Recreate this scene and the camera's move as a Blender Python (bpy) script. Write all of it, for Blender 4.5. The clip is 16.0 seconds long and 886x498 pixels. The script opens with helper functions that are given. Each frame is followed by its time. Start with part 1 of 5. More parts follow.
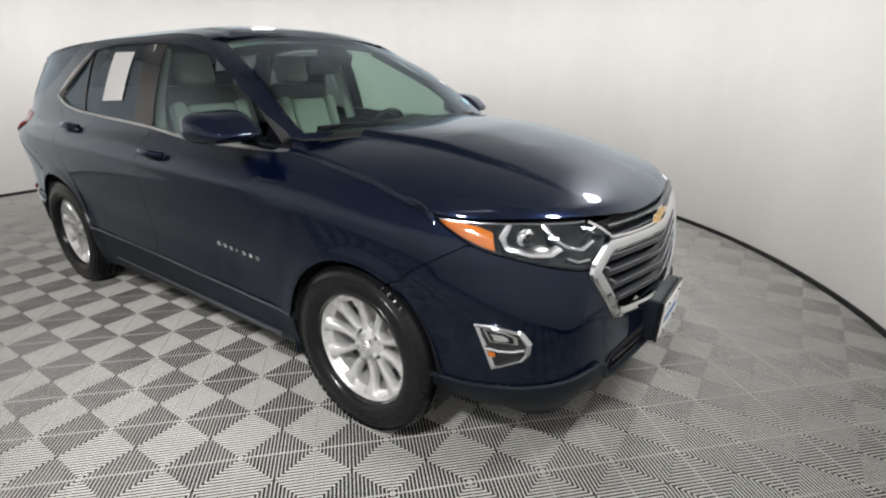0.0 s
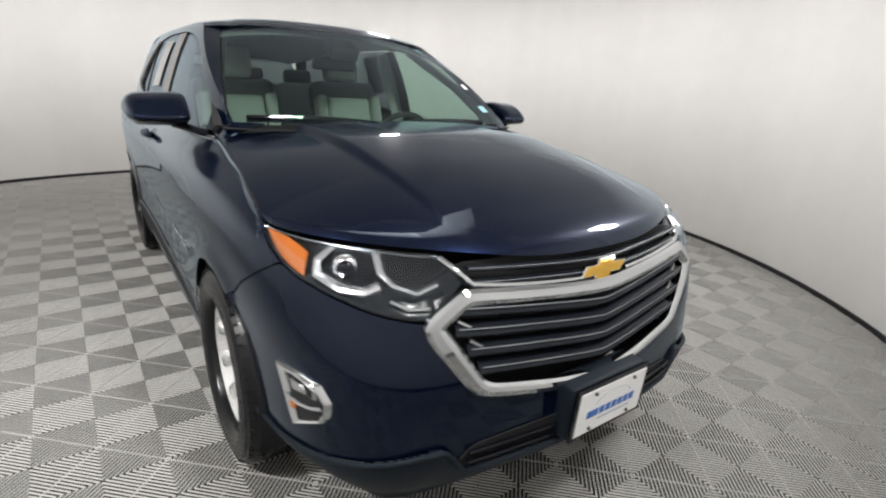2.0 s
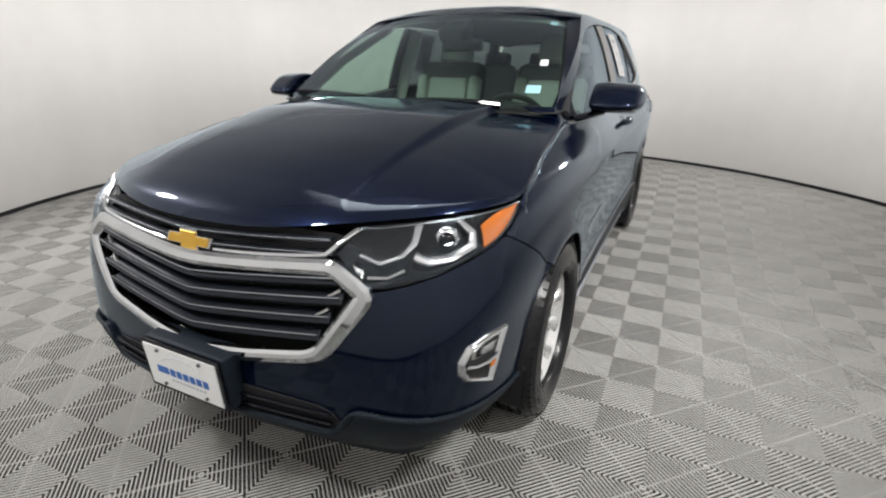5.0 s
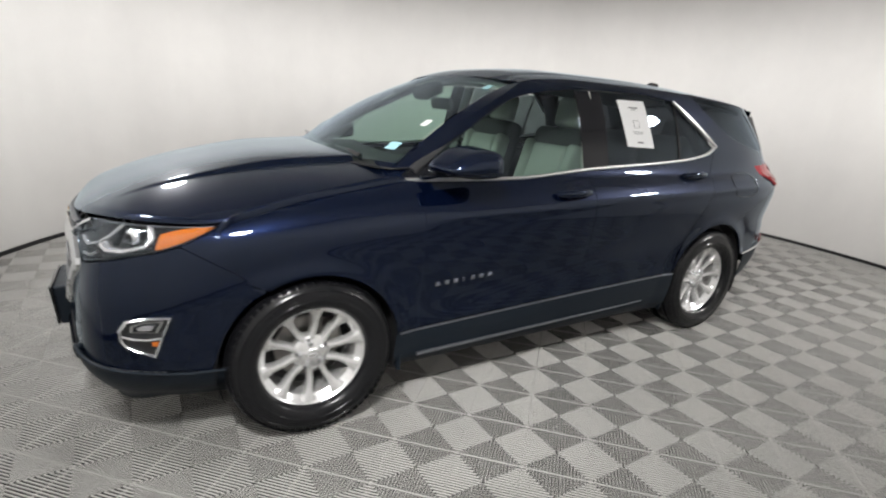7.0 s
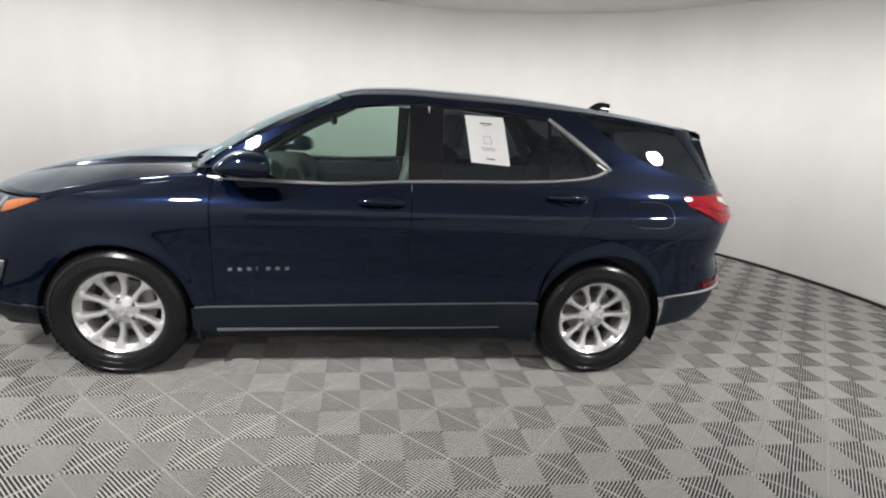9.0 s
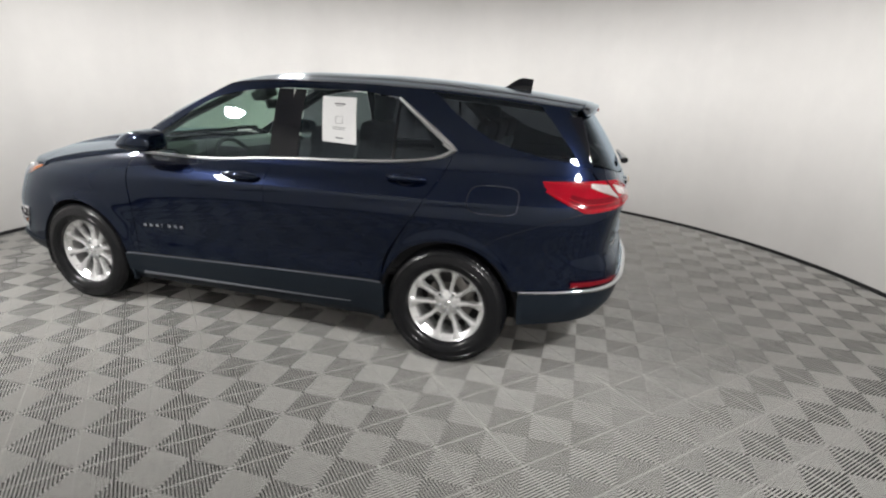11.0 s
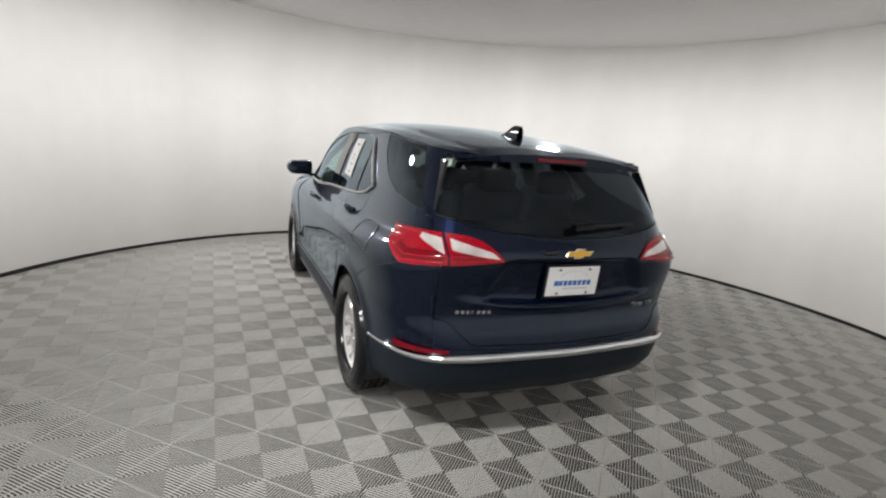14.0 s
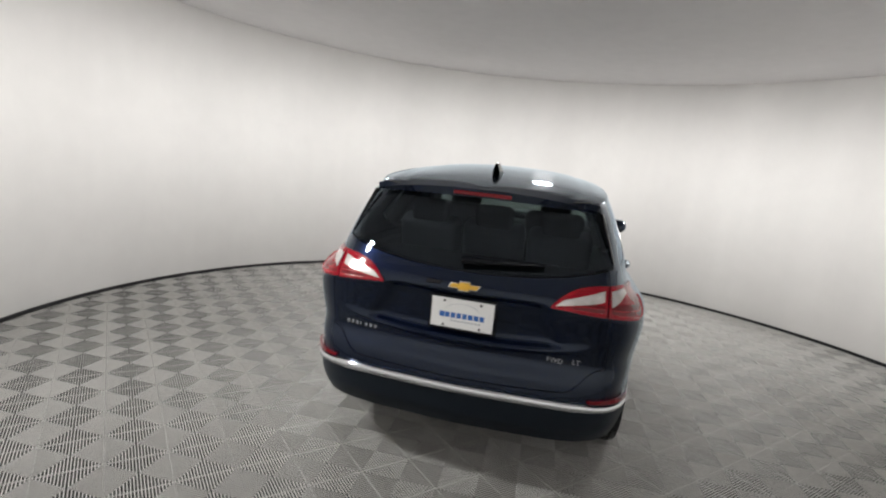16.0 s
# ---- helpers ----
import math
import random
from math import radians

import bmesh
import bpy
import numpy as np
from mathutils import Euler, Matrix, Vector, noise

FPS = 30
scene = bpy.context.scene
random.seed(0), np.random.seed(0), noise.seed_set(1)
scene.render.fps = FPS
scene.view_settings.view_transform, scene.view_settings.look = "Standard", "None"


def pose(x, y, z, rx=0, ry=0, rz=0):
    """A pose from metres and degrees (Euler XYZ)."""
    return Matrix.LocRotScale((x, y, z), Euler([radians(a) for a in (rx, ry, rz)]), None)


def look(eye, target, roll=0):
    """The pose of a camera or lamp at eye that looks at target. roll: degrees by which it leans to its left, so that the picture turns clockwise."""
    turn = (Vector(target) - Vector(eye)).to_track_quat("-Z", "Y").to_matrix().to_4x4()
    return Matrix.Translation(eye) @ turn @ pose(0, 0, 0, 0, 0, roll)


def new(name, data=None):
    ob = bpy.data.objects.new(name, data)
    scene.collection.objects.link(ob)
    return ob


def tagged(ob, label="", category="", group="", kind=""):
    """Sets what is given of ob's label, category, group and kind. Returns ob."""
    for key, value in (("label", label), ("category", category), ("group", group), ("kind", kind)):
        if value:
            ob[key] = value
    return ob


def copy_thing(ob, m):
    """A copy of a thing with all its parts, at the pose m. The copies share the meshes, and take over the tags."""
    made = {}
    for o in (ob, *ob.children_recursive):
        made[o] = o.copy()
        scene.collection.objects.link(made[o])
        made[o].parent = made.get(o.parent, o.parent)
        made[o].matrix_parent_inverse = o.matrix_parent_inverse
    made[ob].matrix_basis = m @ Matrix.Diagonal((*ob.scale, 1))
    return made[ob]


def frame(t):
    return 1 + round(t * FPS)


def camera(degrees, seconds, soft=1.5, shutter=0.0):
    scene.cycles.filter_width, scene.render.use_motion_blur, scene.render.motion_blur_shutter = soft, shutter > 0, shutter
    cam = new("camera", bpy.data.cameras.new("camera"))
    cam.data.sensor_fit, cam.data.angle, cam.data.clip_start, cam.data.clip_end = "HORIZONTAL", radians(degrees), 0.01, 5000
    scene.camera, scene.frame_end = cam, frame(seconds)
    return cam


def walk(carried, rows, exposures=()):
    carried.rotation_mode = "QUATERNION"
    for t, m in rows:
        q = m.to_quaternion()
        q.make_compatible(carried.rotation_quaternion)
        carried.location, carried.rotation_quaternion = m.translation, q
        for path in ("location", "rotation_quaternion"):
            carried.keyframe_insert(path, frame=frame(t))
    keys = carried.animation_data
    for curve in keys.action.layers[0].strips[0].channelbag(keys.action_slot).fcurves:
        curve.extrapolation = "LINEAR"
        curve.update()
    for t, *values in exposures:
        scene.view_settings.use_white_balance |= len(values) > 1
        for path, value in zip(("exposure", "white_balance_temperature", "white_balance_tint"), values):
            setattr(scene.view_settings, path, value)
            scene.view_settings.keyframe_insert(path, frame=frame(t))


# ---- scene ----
cam = camera(82.5, 16.0, soft=2.1, shutter=0.4)
PATH = [
    (0, (2.672, -2.153, 1.440), (1.587, -0.615, 0.764), 0.09),
    (0.5, (2.711, -2.027, 1.356), (1.543, -0.541, 0.701), 0.86),
    (1, (2.840, -1.831, 1.344), (1.528, -0.457, 0.719), 1.78),
    (1.5, (2.970, -1.562, 1.325), (1.530, -0.293, 0.764), 3.52),
    (2, (3.100, -1.216, 1.363), (1.563, -0.097, 0.742), 3.20),
    (2.5, (3.226, -0.864, 1.368), (1.596, 0.075, 0.689), 4.77),
    (3, (3.307, -0.452, 1.386), (1.565, 0.209, 0.659), 2.92),
    (3.5, (3.366, -0.067, 1.382), (1.518, 0.260, 0.690), 0.05),
    (4, (3.372, 0.386, 1.367), (1.509, 0.355, 0.640), 0.26),
    (6.3, (2.480, 2.338, 1.470), (1.275, 0.869, 0.847), 2.57),
    (6.5, (2.349, 2.501, 1.489), (1.199, 0.987, 0.865), 3.02),
    (7, (1.911, 2.832, 1.485), (0.931, 1.188, 0.903), 3.63),
    (7.5, (1.433, 3.182, 1.516), (0.600, 1.456, 0.942), 3.82),
    (8, (0.950, 3.437, 1.548), (0.347, 1.601, 1.031), 3.67),
    (8.2, (0.785, 3.493, 1.510), (0.209, 1.642, 1.018), 4.15),
    (10.3, (-1.335, 3.696, 1.502), (-0.999, 1.797, 0.970), 1.07),
    (10.5, (-1.543, 3.648, 1.498), (-1.161, 1.752, 0.988), 1.22),
    (11, (-2.085, 3.547, 1.578), (-1.569, 1.709, 0.981), 2.29),
    (11.5, (-2.564, 3.364, 1.555), (-1.855, 1.554, 1.085), 4.06),
    (12, (-2.991, 3.126, 1.578), (-1.986, 1.452, 1.143), 4.78),
    (12.5, (-3.324, 2.834, 1.569), (-1.983, 1.406, 1.167), 6.62),
    (13, (-3.702, 2.508, 1.579), (-2.166, 1.319, 1.103), 7.86),
    (13.5, (-3.992, 2.100, 1.562), (-2.316, 1.116, 1.087), 5.97),
    (14, (-4.278, 1.599, 1.566), (-2.493, 0.804, 1.142), 4.80),
    (14.5, (-4.446, 1.144, 1.558), (-2.561, 0.598, 1.173), 5.53),
    (15, (-4.572, 0.633, 1.622), (-2.629, 0.477, 1.172), 4.87),
    (15.5, (-4.679, 0.177, 1.638), (-2.725, 0.306, 1.231), 6.47),
    (16, (-4.652, -0.381, 1.639), (-2.725, 0.038, 1.306), 5.95),
]
EXPO = 0.0
walk(cam, [(t, look(eye, target, roll)) for t, eye, target, roll in PATH], exposures=[(0.0, EXPO)])

# world and lamps
world = bpy.data.worlds.new("world")
scene.world = world
world.use_nodes = True
world.node_tree.nodes["Background"].inputs[0].default_value = (0.9, 0.95, 1.0, 1)
world.node_tree.nodes["Background"].inputs[1].default_value = 0.02

CX, CY, RAD, CEIL = -0.650, -0.250, 4.25, 3.06


def area(name, place, target, size, power, colour=(0.985, 0.975, 0.955)):
    data = bpy.data.lights.new(name, "AREA")
    data.shape, data.size, data.energy, data.color = "DISK", size, power, colour
    ob = new(name, data)
    ob.matrix_world = look(place, target)
    return ob


for n in range(20):
    # inner ring: unseen fill lights, added to wash the wall all round
    a = radians(n * 18 + 10)
    c, s = math.cos(a), math.sin(a)
    lamp = area("wall_fill", (CX + 2.4 * c, CY + 2.4 * s, CEIL - 0.50), (CX + 4.2 * c, CY + 4.2 * s, 1.42), 0.765, 8.5)
    lamp.data.shape, lamp.data.size_y = "RECTANGLE", 0.80
    lamp.data.spread = radians(106)
for middle, power in ((46, 18), (1, 8), (-44, 23), (136, 15)):
    # added unseen lights under the rim of the ceiling: light floor and car from outside, none behind and to the right
    # of the car
    a = radians(middle)
    c, s = math.cos(a), math.sin(a)
    lamp = area("rim_fill", (CX + 4.05 * c, CY + 4.05 * s, CEIL - 0.08), (CX + 1.9 * c, CY + 1.9 * s, 0.0), 0.36, power * 2)
    lamp.data.spread = radians(84)


import collections

# ---------------------------------------------------------------- helpers
def link(node_tree, a, b):
    node_tree.links.new(a, b)


def mat(name, colour, rough=0.5, metal=0.0, coat=0.0, vary=0.0, scale=20.0, bump=0.0, bump_scale=300.0, spec=0.5, coat_rough=0.03, mottle=None):
    """A surface with two scales of variation in tone, roughness and relief."""
    m = bpy.data.materials.new(name)
    m.use_nodes = True
    t = m.node_tree
    b = t.nodes["Principled BSDF"]
    b.inputs["Base Color"].default_value = (*colour, 1)
    b.inputs["Roughness"].default_value = rough
    b.inputs["Metallic"].default_value = metal
    b.inputs["Coat Weight"].default_value = coat
    b.inputs["Coat Roughness"].default_value = coat_rough
    b.inputs["Specular IOR Level"].default_value = spec
    where = t.nodes.new("ShaderNodeTexCoord")
    if vary:
        fine, wide, add, ramp = (t.nodes.new(n) for n in ("ShaderNodeTexNoise", "ShaderNodeTexNoise", "ShaderNodeMath", "ShaderNodeMapRange"))
        fine.inputs["Scale"].default_value, wide.inputs["Scale"].default_value = scale * 8, scale * 0.25
        fine.inputs["Detail"].default_value = wide.inputs["Detail"].default_value = 4
        add.operation = "ADD"
        for n in (fine, wide):
            link(t, where.outputs["Object"], n.inputs["Vector"])
        link(t, fine.outputs["Fac"], add.inputs[0])
        link(t, wide.outputs["Fac"], add.inputs[1])
        ramp.inputs["From Min"].default_value, ramp.inputs["From Max"].default_value = 0.6, 1.4
        ramp.inputs["To Min"].default_value, ramp.inputs["To Max"].default_value = 1 - vary, 1 + vary
        link(t, add.outputs[0], ramp.inputs["Value"])
        mul = t.nodes.new("ShaderNodeMix")
        mul.data_type, mul.blend_type = "RGBA", "MULTIPLY"
        mul.inputs["Factor"].default_value = 1
        mul.inputs["A"].default_value = (*colour, 1)
        link(t, ramp.outputs[0], mul.inputs["B"])
        link(t, mul.outputs["Result"], b.inputs["Base Color"])
        r = t.nodes.new("ShaderNodeMapRange")
        r.inputs["From Min"].default_value, r.inputs["From Max"].default_value = 0.6, 1.4
        r.inputs["To Min"].default_value, r.inputs["To Max"].default_value = rough * (1 - vary * 0.6), min(1, rough * (1 + vary * 0.6))
        link(t, add.outputs[0], r.inputs["Value"])
        link(t, r.outputs[0], b.inputs["Roughness"])
    if bump:
        n, bp = t.nodes.new("ShaderNodeTexNoise"), t.nodes.new("ShaderNodeBump")
        n.inputs["Scale"].default_value, n.inputs["Detail"].default_value = bump_scale, 3
        bp.inputs["Strength"].default_value, bp.inputs["Distance"].default_value = bump, 0.002
        link(t, where.outputs["Object"], n.inputs["Vector"])
        link(t, n.outputs["Fac"], bp.inputs["Height"])
        link(t, bp.outputs["Normal"], b.inputs["Normal"])
    return m


def glass_mat(name, tint, gloss_rough=0.0, rise=4.5):
    """A thin pane: tinted see-through sheet with a mirror share by angle."""
    m = bpy.data.materials.new(name)
    m.use_nodes = True
    t = m.node_tree
    t.nodes.remove(t.nodes["Principled BSDF"])
    out = t.nodes["Material Output"]
    clear, gloss, mix, fr, power, share = (t.nodes.new(n) for n in ("ShaderNodeBsdfTransparent", "ShaderNodeBsdfGlossy", "ShaderNodeMixShader", "ShaderNodeLayerWeight", "ShaderNodeMath", "ShaderNodeMath"))
    clear.inputs["Color"].default_value = (*tint, 1)
    gloss.inputs["Roughness"].default_value = gloss_rough
    gloss.inputs["Color"].default_value = (0.72, 0.86, 1, 1)
    fr.inputs["Blend"].default_value = 0.5
    power.operation, share.operation = "POWER", "MULTIPLY_ADD"
    power.inputs[1].default_value = rise
    share.inputs[1].default_value, share.inputs[2].default_value = 0.85, 0.050
    link(t, fr.outputs["Facing"], power.inputs[0])
    link(t, power.outputs[0], share.inputs[0])
    link(t, share.outputs[0], mix.inputs[0])
    link(t, clear.outputs[0], mix.inputs[1])
    link(t, gloss.outputs[0], mix.inputs[2])
    link(t, mix.outputs[0], out.inputs["Surface"])
    return m


def mesh_ob(name, verts, faces, material, parent=None, label="", smooth=True, thick=0.0, sharp=40):
    me = bpy.data.meshes.new(name)
    me.from_pydata([tuple(map(float, v)) for v in verts], [], faces)
    me.polygons.foreach_set("use_smooth", [smooth] * len(faces))
    for one in material if isinstance(material, (list, tuple)) else [material]:
        me.materials.append(one)
    me.update()
    if thick:
        # a back face and a rim give the sheet its thickness
        n = len(verts)
        back = [v.co - v.normal * thick for v in me.vertices]
        seen = collections.Counter(frozenset((q[i], q[(i + 1) % len(q)])) for q in faces for i in range(len(q)))
        rim = [(q[(i + 1) % len(q)], q[i], q[i] + n, q[(i + 1) % len(q)] + n) for q in faces for i in range(len(q)) if seen[frozenset((q[i], q[(i + 1) % len(q)]))] == 1]
        solid = [tuple(v.co) for v in me.vertices] + [tuple(v) for v in back]
        me.clear_geometry()
        me.from_pydata(solid, [], list(faces) + [tuple(i + n for i in q)[::-1] for q in faces] + rim)
        me.polygons.foreach_set("use_smooth", [smooth] * len(me.polygons))
        me.update()
    if smooth:
        me.set_sharp_from_angle(angle=radians(sharp))
    ob = new(name, me)
    if parent:
        ob.parent = parent
    if label:
        tagged(ob, label)
    return ob


def part(name, bm, material, parent=None, label="", smooth=True, sharp=40):
    me = bpy.data.meshes.new(name)
    bm.to_mesh(me)
    bm.free()
    me.polygons.foreach_set("use_smooth", [smooth] * len(me.polygons))
    for one in material if isinstance(material, (list, tuple)) else [material]:
        me.materials.append(one)
    if smooth:
        me.set_sharp_from_angle(angle=radians(sharp))
    ob = new(name, me)
    if parent:
        ob.parent = parent
    if label:
        tagged(ob, label)
    return ob


def curve(xs, ys):
    """A smooth function through a few support values."""
    pairs = sorted(zip(map(float, xs), map(float, ys)))
    xs, ys = [p[0] for p in pairs], [p[1] for p in pairs]
    d = [(ys[i + 1] - ys[i]) / (xs[i + 1] - xs[i]) for i in range(len(xs) - 1)]
    m = [d[0]] + [0.0 if p * q <= 0 else 2 * p * q / (p + q) for p, q in zip(d[:-1], d[1:])] + [d[-1]]
    last = len(d) - 1

    def at(x):
        x = min(max(float(x), xs[0]), xs[-1])
        i = 0
        while i < last and x > xs[i + 1]:
            i += 1
        h = xs[i + 1] - xs[i]
        t = (x - xs[i]) / h
        t2 = t * t
        t3 = t2 * t
        return (2 * t3 - 3 * t2 + 1) * ys[i] + (t3 - 2 * t2 + t) * h * m[i] + (3 * t2 - 2 * t3) * ys[i + 1] + (t3 - t2) * h * m[i + 1]

    return at


def grid_faces(rows, cols, flip=False, wrap=False):
    out = []
    for i in range(rows - 1):
        for j in range(cols if wrap else cols - 1):
            k = (j + 1) % cols
            q = (i * cols + j, i * cols + k, (i + 1) * cols + k, (i + 1) * cols + j)
            out.append(q[::-1] if flip else q)
    return out


def sheet(name, fn, rows, cols, material, parent, label="", side=1, thick=0.004, **more):
    """A curved panel: fn(u, v) gives a place for u, v in 0..1. side -1 mirrors it to the right of the car."""
    verts = []
    for i in range(rows + 1):
        for j in range(cols + 1):
            x, y, z = fn(i / rows, j / cols)
            verts.append((x, y * side, z))
    return mesh_ob(name, verts, grid_faces(rows + 1, cols + 1, side < 0), material, parent, label, thick=thick, **more)


def tube(path, radius, seg=8, closed=False, flat=1.0, up=(0, 0, 1)):
    """Verts and faces of a bar of round or flattened section along a path."""
    p = [Vector(q) for q in path]
    n = len(p)
    verts = []
    up = Vector(up)
    for i in range(n):
        d = (p[(i + 1) % n] - p[i - 1]) if closed else (p[min(i + 1, n - 1)] - p[max(i - 1, 0)])
        d.normalize()
        a = d.cross(up).normalized()
        b = a.cross(d).normalized()
        r = radius(i / (n - 1)) if callable(radius) else radius
        for k in range(seg):
            t = 2 * math.pi * k / seg
            verts.append(p[i] + a * (r * math.cos(t)) + b * (r * flat * math.sin(t)))
    faces = []
    for i in range(n if closed else n - 1):
        j = (i + 1) % n
        for k in range(seg):
            m = (k + 1) % seg
            faces.append((i * seg + k, i * seg + m, j * seg + m, j * seg + k))
    if not closed:
        faces += [tuple(range(seg))[::-1], tuple(range((n - 1) * seg, n * seg))]
    return verts, faces


def join(*pieces):
    verts, faces = [], []
    for v, f in pieces:
        k = len(verts)
        verts += list(v)
        faces += [tuple(i + k for i in q) for q in f]
    return verts, faces


def prism(outline, depth, back=0.0, chamfer=0.0):
    """A flat plate: outline of (a, b) in a plane, thickness along the third axis, edge broken by a chamfer. Gives (depth, a, b) triples."""
    n = len(outline)
    ca, cb = sum(a for a, _ in outline) / n, sum(b for _, b in outline) / n
    verts = [(back, a, b) for a, b in outline] + [(depth - chamfer, a, b) for a, b in outline]
    faces = [tuple(range(n))[::-1]] + [(i, (i + 1) % n, n + (i + 1) % n, n + i) for i in range(n)]
    if chamfer:
        for a, b in outline:
            da, db = ca - a, cb - b
            d = max(1e-6, math.hypot(da, db))
            verts.append((depth, a + da / d * chamfer, b + db / d * chamfer))
        faces += [(n + i, n + (i + 1) % n, 2 * n + (i + 1) % n, 2 * n + i) for i in range(n)]
        faces.append(tuple(range(2 * n, 3 * n)))
    else:
        faces.append(tuple(range(n, 2 * n)))
    return verts, faces


def box_bm(size, place, bevel=0.01, rot=(0, 0, 0), seg=3):
    bm = bmesh.new()
    bmesh.ops.create_cube(bm, size=1, matrix=pose(*place, *rot) @ Matrix.Diagonal((*size, 1)))
    if bevel:
        bmesh.ops.bevel(bm, geom=bm.edges[:], offset=bevel, segments=seg, affect="EDGES", profile=0.5)
    return bm


def lathe(profile, seg, place=(0, 0, 0), axis_y=True):
    """Turns a profile of (radius, along) round the y axis."""
    verts = []
    for r, h in profile:
        for k in range(seg):
            a = 2 * math.pi * k / seg
            verts.append((place[0] + r * math.cos(a), place[1] + h, place[2] + r * math.sin(a)))
    return verts, grid_faces(len(profile), seg, wrap=True)


# ---------------------------------------------------------------- materials
WALL = mat("stretched_fabric", (0.72, 0.705, 0.69), 0.92, vary=0.03, scale=0.6, bump=0.05, bump_scale=120)
# soft upright bands of lighter and darker tone
tree = WALL.node_tree
coord, mapping, bands, tone, mixed = (tree.nodes.new(n) for n in ("ShaderNodeTexCoord", "ShaderNodeMapping", "ShaderNodeTexNoise", "ShaderNodeMapRange", "ShaderNodeMix"))
mapping.inputs["Scale"].default_value = (1.0, 1.0, 0.06)
bands.inputs["Scale"].default_value, bands.inputs["Detail"].default_value = 1.3, 5
tone.inputs["To Min"].default_value, tone.inputs["To Max"].default_value = 0.90, 1.08
mixed.data_type, mixed.blend_type = "RGBA", "MULTIPLY"
mixed.inputs["Factor"].default_value = 1
link(tree, coord.outputs["Object"], mapping.inputs["Vector"])
link(tree, mapping.outputs["Vector"], bands.inputs["Vector"])
link(tree, bands.outputs["Fac"], tone.inputs["Value"])
shader = tree.nodes["Principled BSDF"]
link(tree, shader.inputs["Base Color"].links[0].from_socket, mixed.inputs["A"])
link(tree, tone.outputs[0], mixed.inputs["B"])
link(tree, mixed.outputs["Result"], shader.inputs["Base Color"])
CEILING = mat("ceiling_fabric", (0.74, 0.725, 0.73), 0.95, vary=0.04, scale=0.8)
TRIM = mat("black_rubber_trim", (0.012, 0.012, 0.014), 0.5, vary=0.2, scale=6)
TILE = mat("grey_floor_plastic", (0.53, 0.522, 0.50), 0.5, vary=0.10, scale=3.0, spec=0.25)
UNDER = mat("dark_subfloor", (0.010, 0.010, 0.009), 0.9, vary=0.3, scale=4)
PAINT = mat("deep_blue_paint", (0.0014, 0.0039, 0.0165), 0.30, metal=0.5, vary=0.10, scale=900, spec=0.02)


def lacquer(m, least, colour):
    """Clear lacquer over a paint: a sharp, slightly blue mirror share that grows with the angle."""
    t = m.node_tree
    gloss, angle, power, share, mix = (t.nodes.new(n) for n in ("ShaderNodeBsdfGlossy", "ShaderNodeLayerWeight", "ShaderNodeMath", "ShaderNodeMath", "ShaderNodeMixShader"))
    gloss.inputs["Roughness"].default_value = 0.03
    gloss.inputs["Color"].default_value = (*colour, 1)
    angle.inputs["Blend"].default_value = 0.5
    power.operation, share.operation = "POWER", "MULTIPLY_ADD"
    power.inputs[1].default_value = 4.6
    share.inputs[1].default_value, share.inputs[2].default_value = 1 - least, least
    link(t, angle.outputs["Facing"], power.inputs[0])
    link(t, power.outputs[0], share.inputs[0])
    link(t, share.outputs[0], mix.inputs[0])
    link(t, t.nodes["Principled BSDF"].outputs[0], mix.inputs[1])
    link(t, gloss.outputs[0], mix.inputs[2])
    link(t, mix.outputs[0], t.nodes["Material Output"].inputs["Surface"])


lacquer(PAINT, 0.040, (0.78, 0.90, 1.0))
DARK_CHROME = mat("dark_chrome", (0.30, 0.32, 0.35), 0.25, metal=1.0, vary=0.08, scale=50)
GLOSS_BLACK = mat("gloss_black", (0.004, 0.0045, 0.007), 0.05, coat=0.25, spec=0.3, vary=0.05, scale=40)
CLAD = mat("textured_black_plastic", (0.010, 0.0145, 0.0210), 0.46, spec=0.16, vary=0.12, scale=30, bump=0.15, bump_scale=900)
DARK = mat("dark_plastic", (0.006, 0.006, 0.007), 0.7, vary=0.15, scale=20)
CHROME = mat("chrome", (0.70, 0.72, 0.74), 0.07, metal=1.0, vary=0.05, scale=40)
SILL_GREY = mat("dull_sill_trim", (0.16, 0.17, 0.19), 0.32, metal=0.8, vary=0.08, scale=50)
SATIN = mat("satin_silver_trim", (0.62, 0.62, 0.62), 0.28, metal=1.0, vary=0.05, scale=60)
GRILLE = mat("dark_grey_grille", (0.013, 0.016, 0.023), 0.30, spec=0.4, metal=0.35, vary=0.1, scale=40)
RIM = mat("painted_alloy", (0.84, 0.84, 0.84), 0.26, metal=0.75, coat=0.4, vary=0.06, scale=40)
STEEL = mat("brake_steel", (0.25, 0.24, 0.23), 0.4, metal=1.0, vary=0.2, scale=30)
RUBBER = mat("tyre_rubber", (0.006, 0.0062, 0.0075), 0.24, spec=0.35, vary=0.25, scale=18, bump=0.1, bump_scale=500)
GOLD = mat("gold_emblem", (0.85, 0.50, 0.06), 0.25, metal=0.75, coat=0.6, vary=0.06, scale=80)
AMBER = mat("amber_lens", (0.52, 0.135, 0.010), 0.15, coat=1.0, vary=0.15, scale=90)
RED_GUIDE = mat("red_light_guide", (0.42, 0.003, 0.014), 0.2, coat=0.6, vary=0.2, scale=60)
RED = mat("red_lens", (0.27, 0.0012, 0.010), 0.14, spec=0.15, coat=0.5, vary=0.2, scale=60)
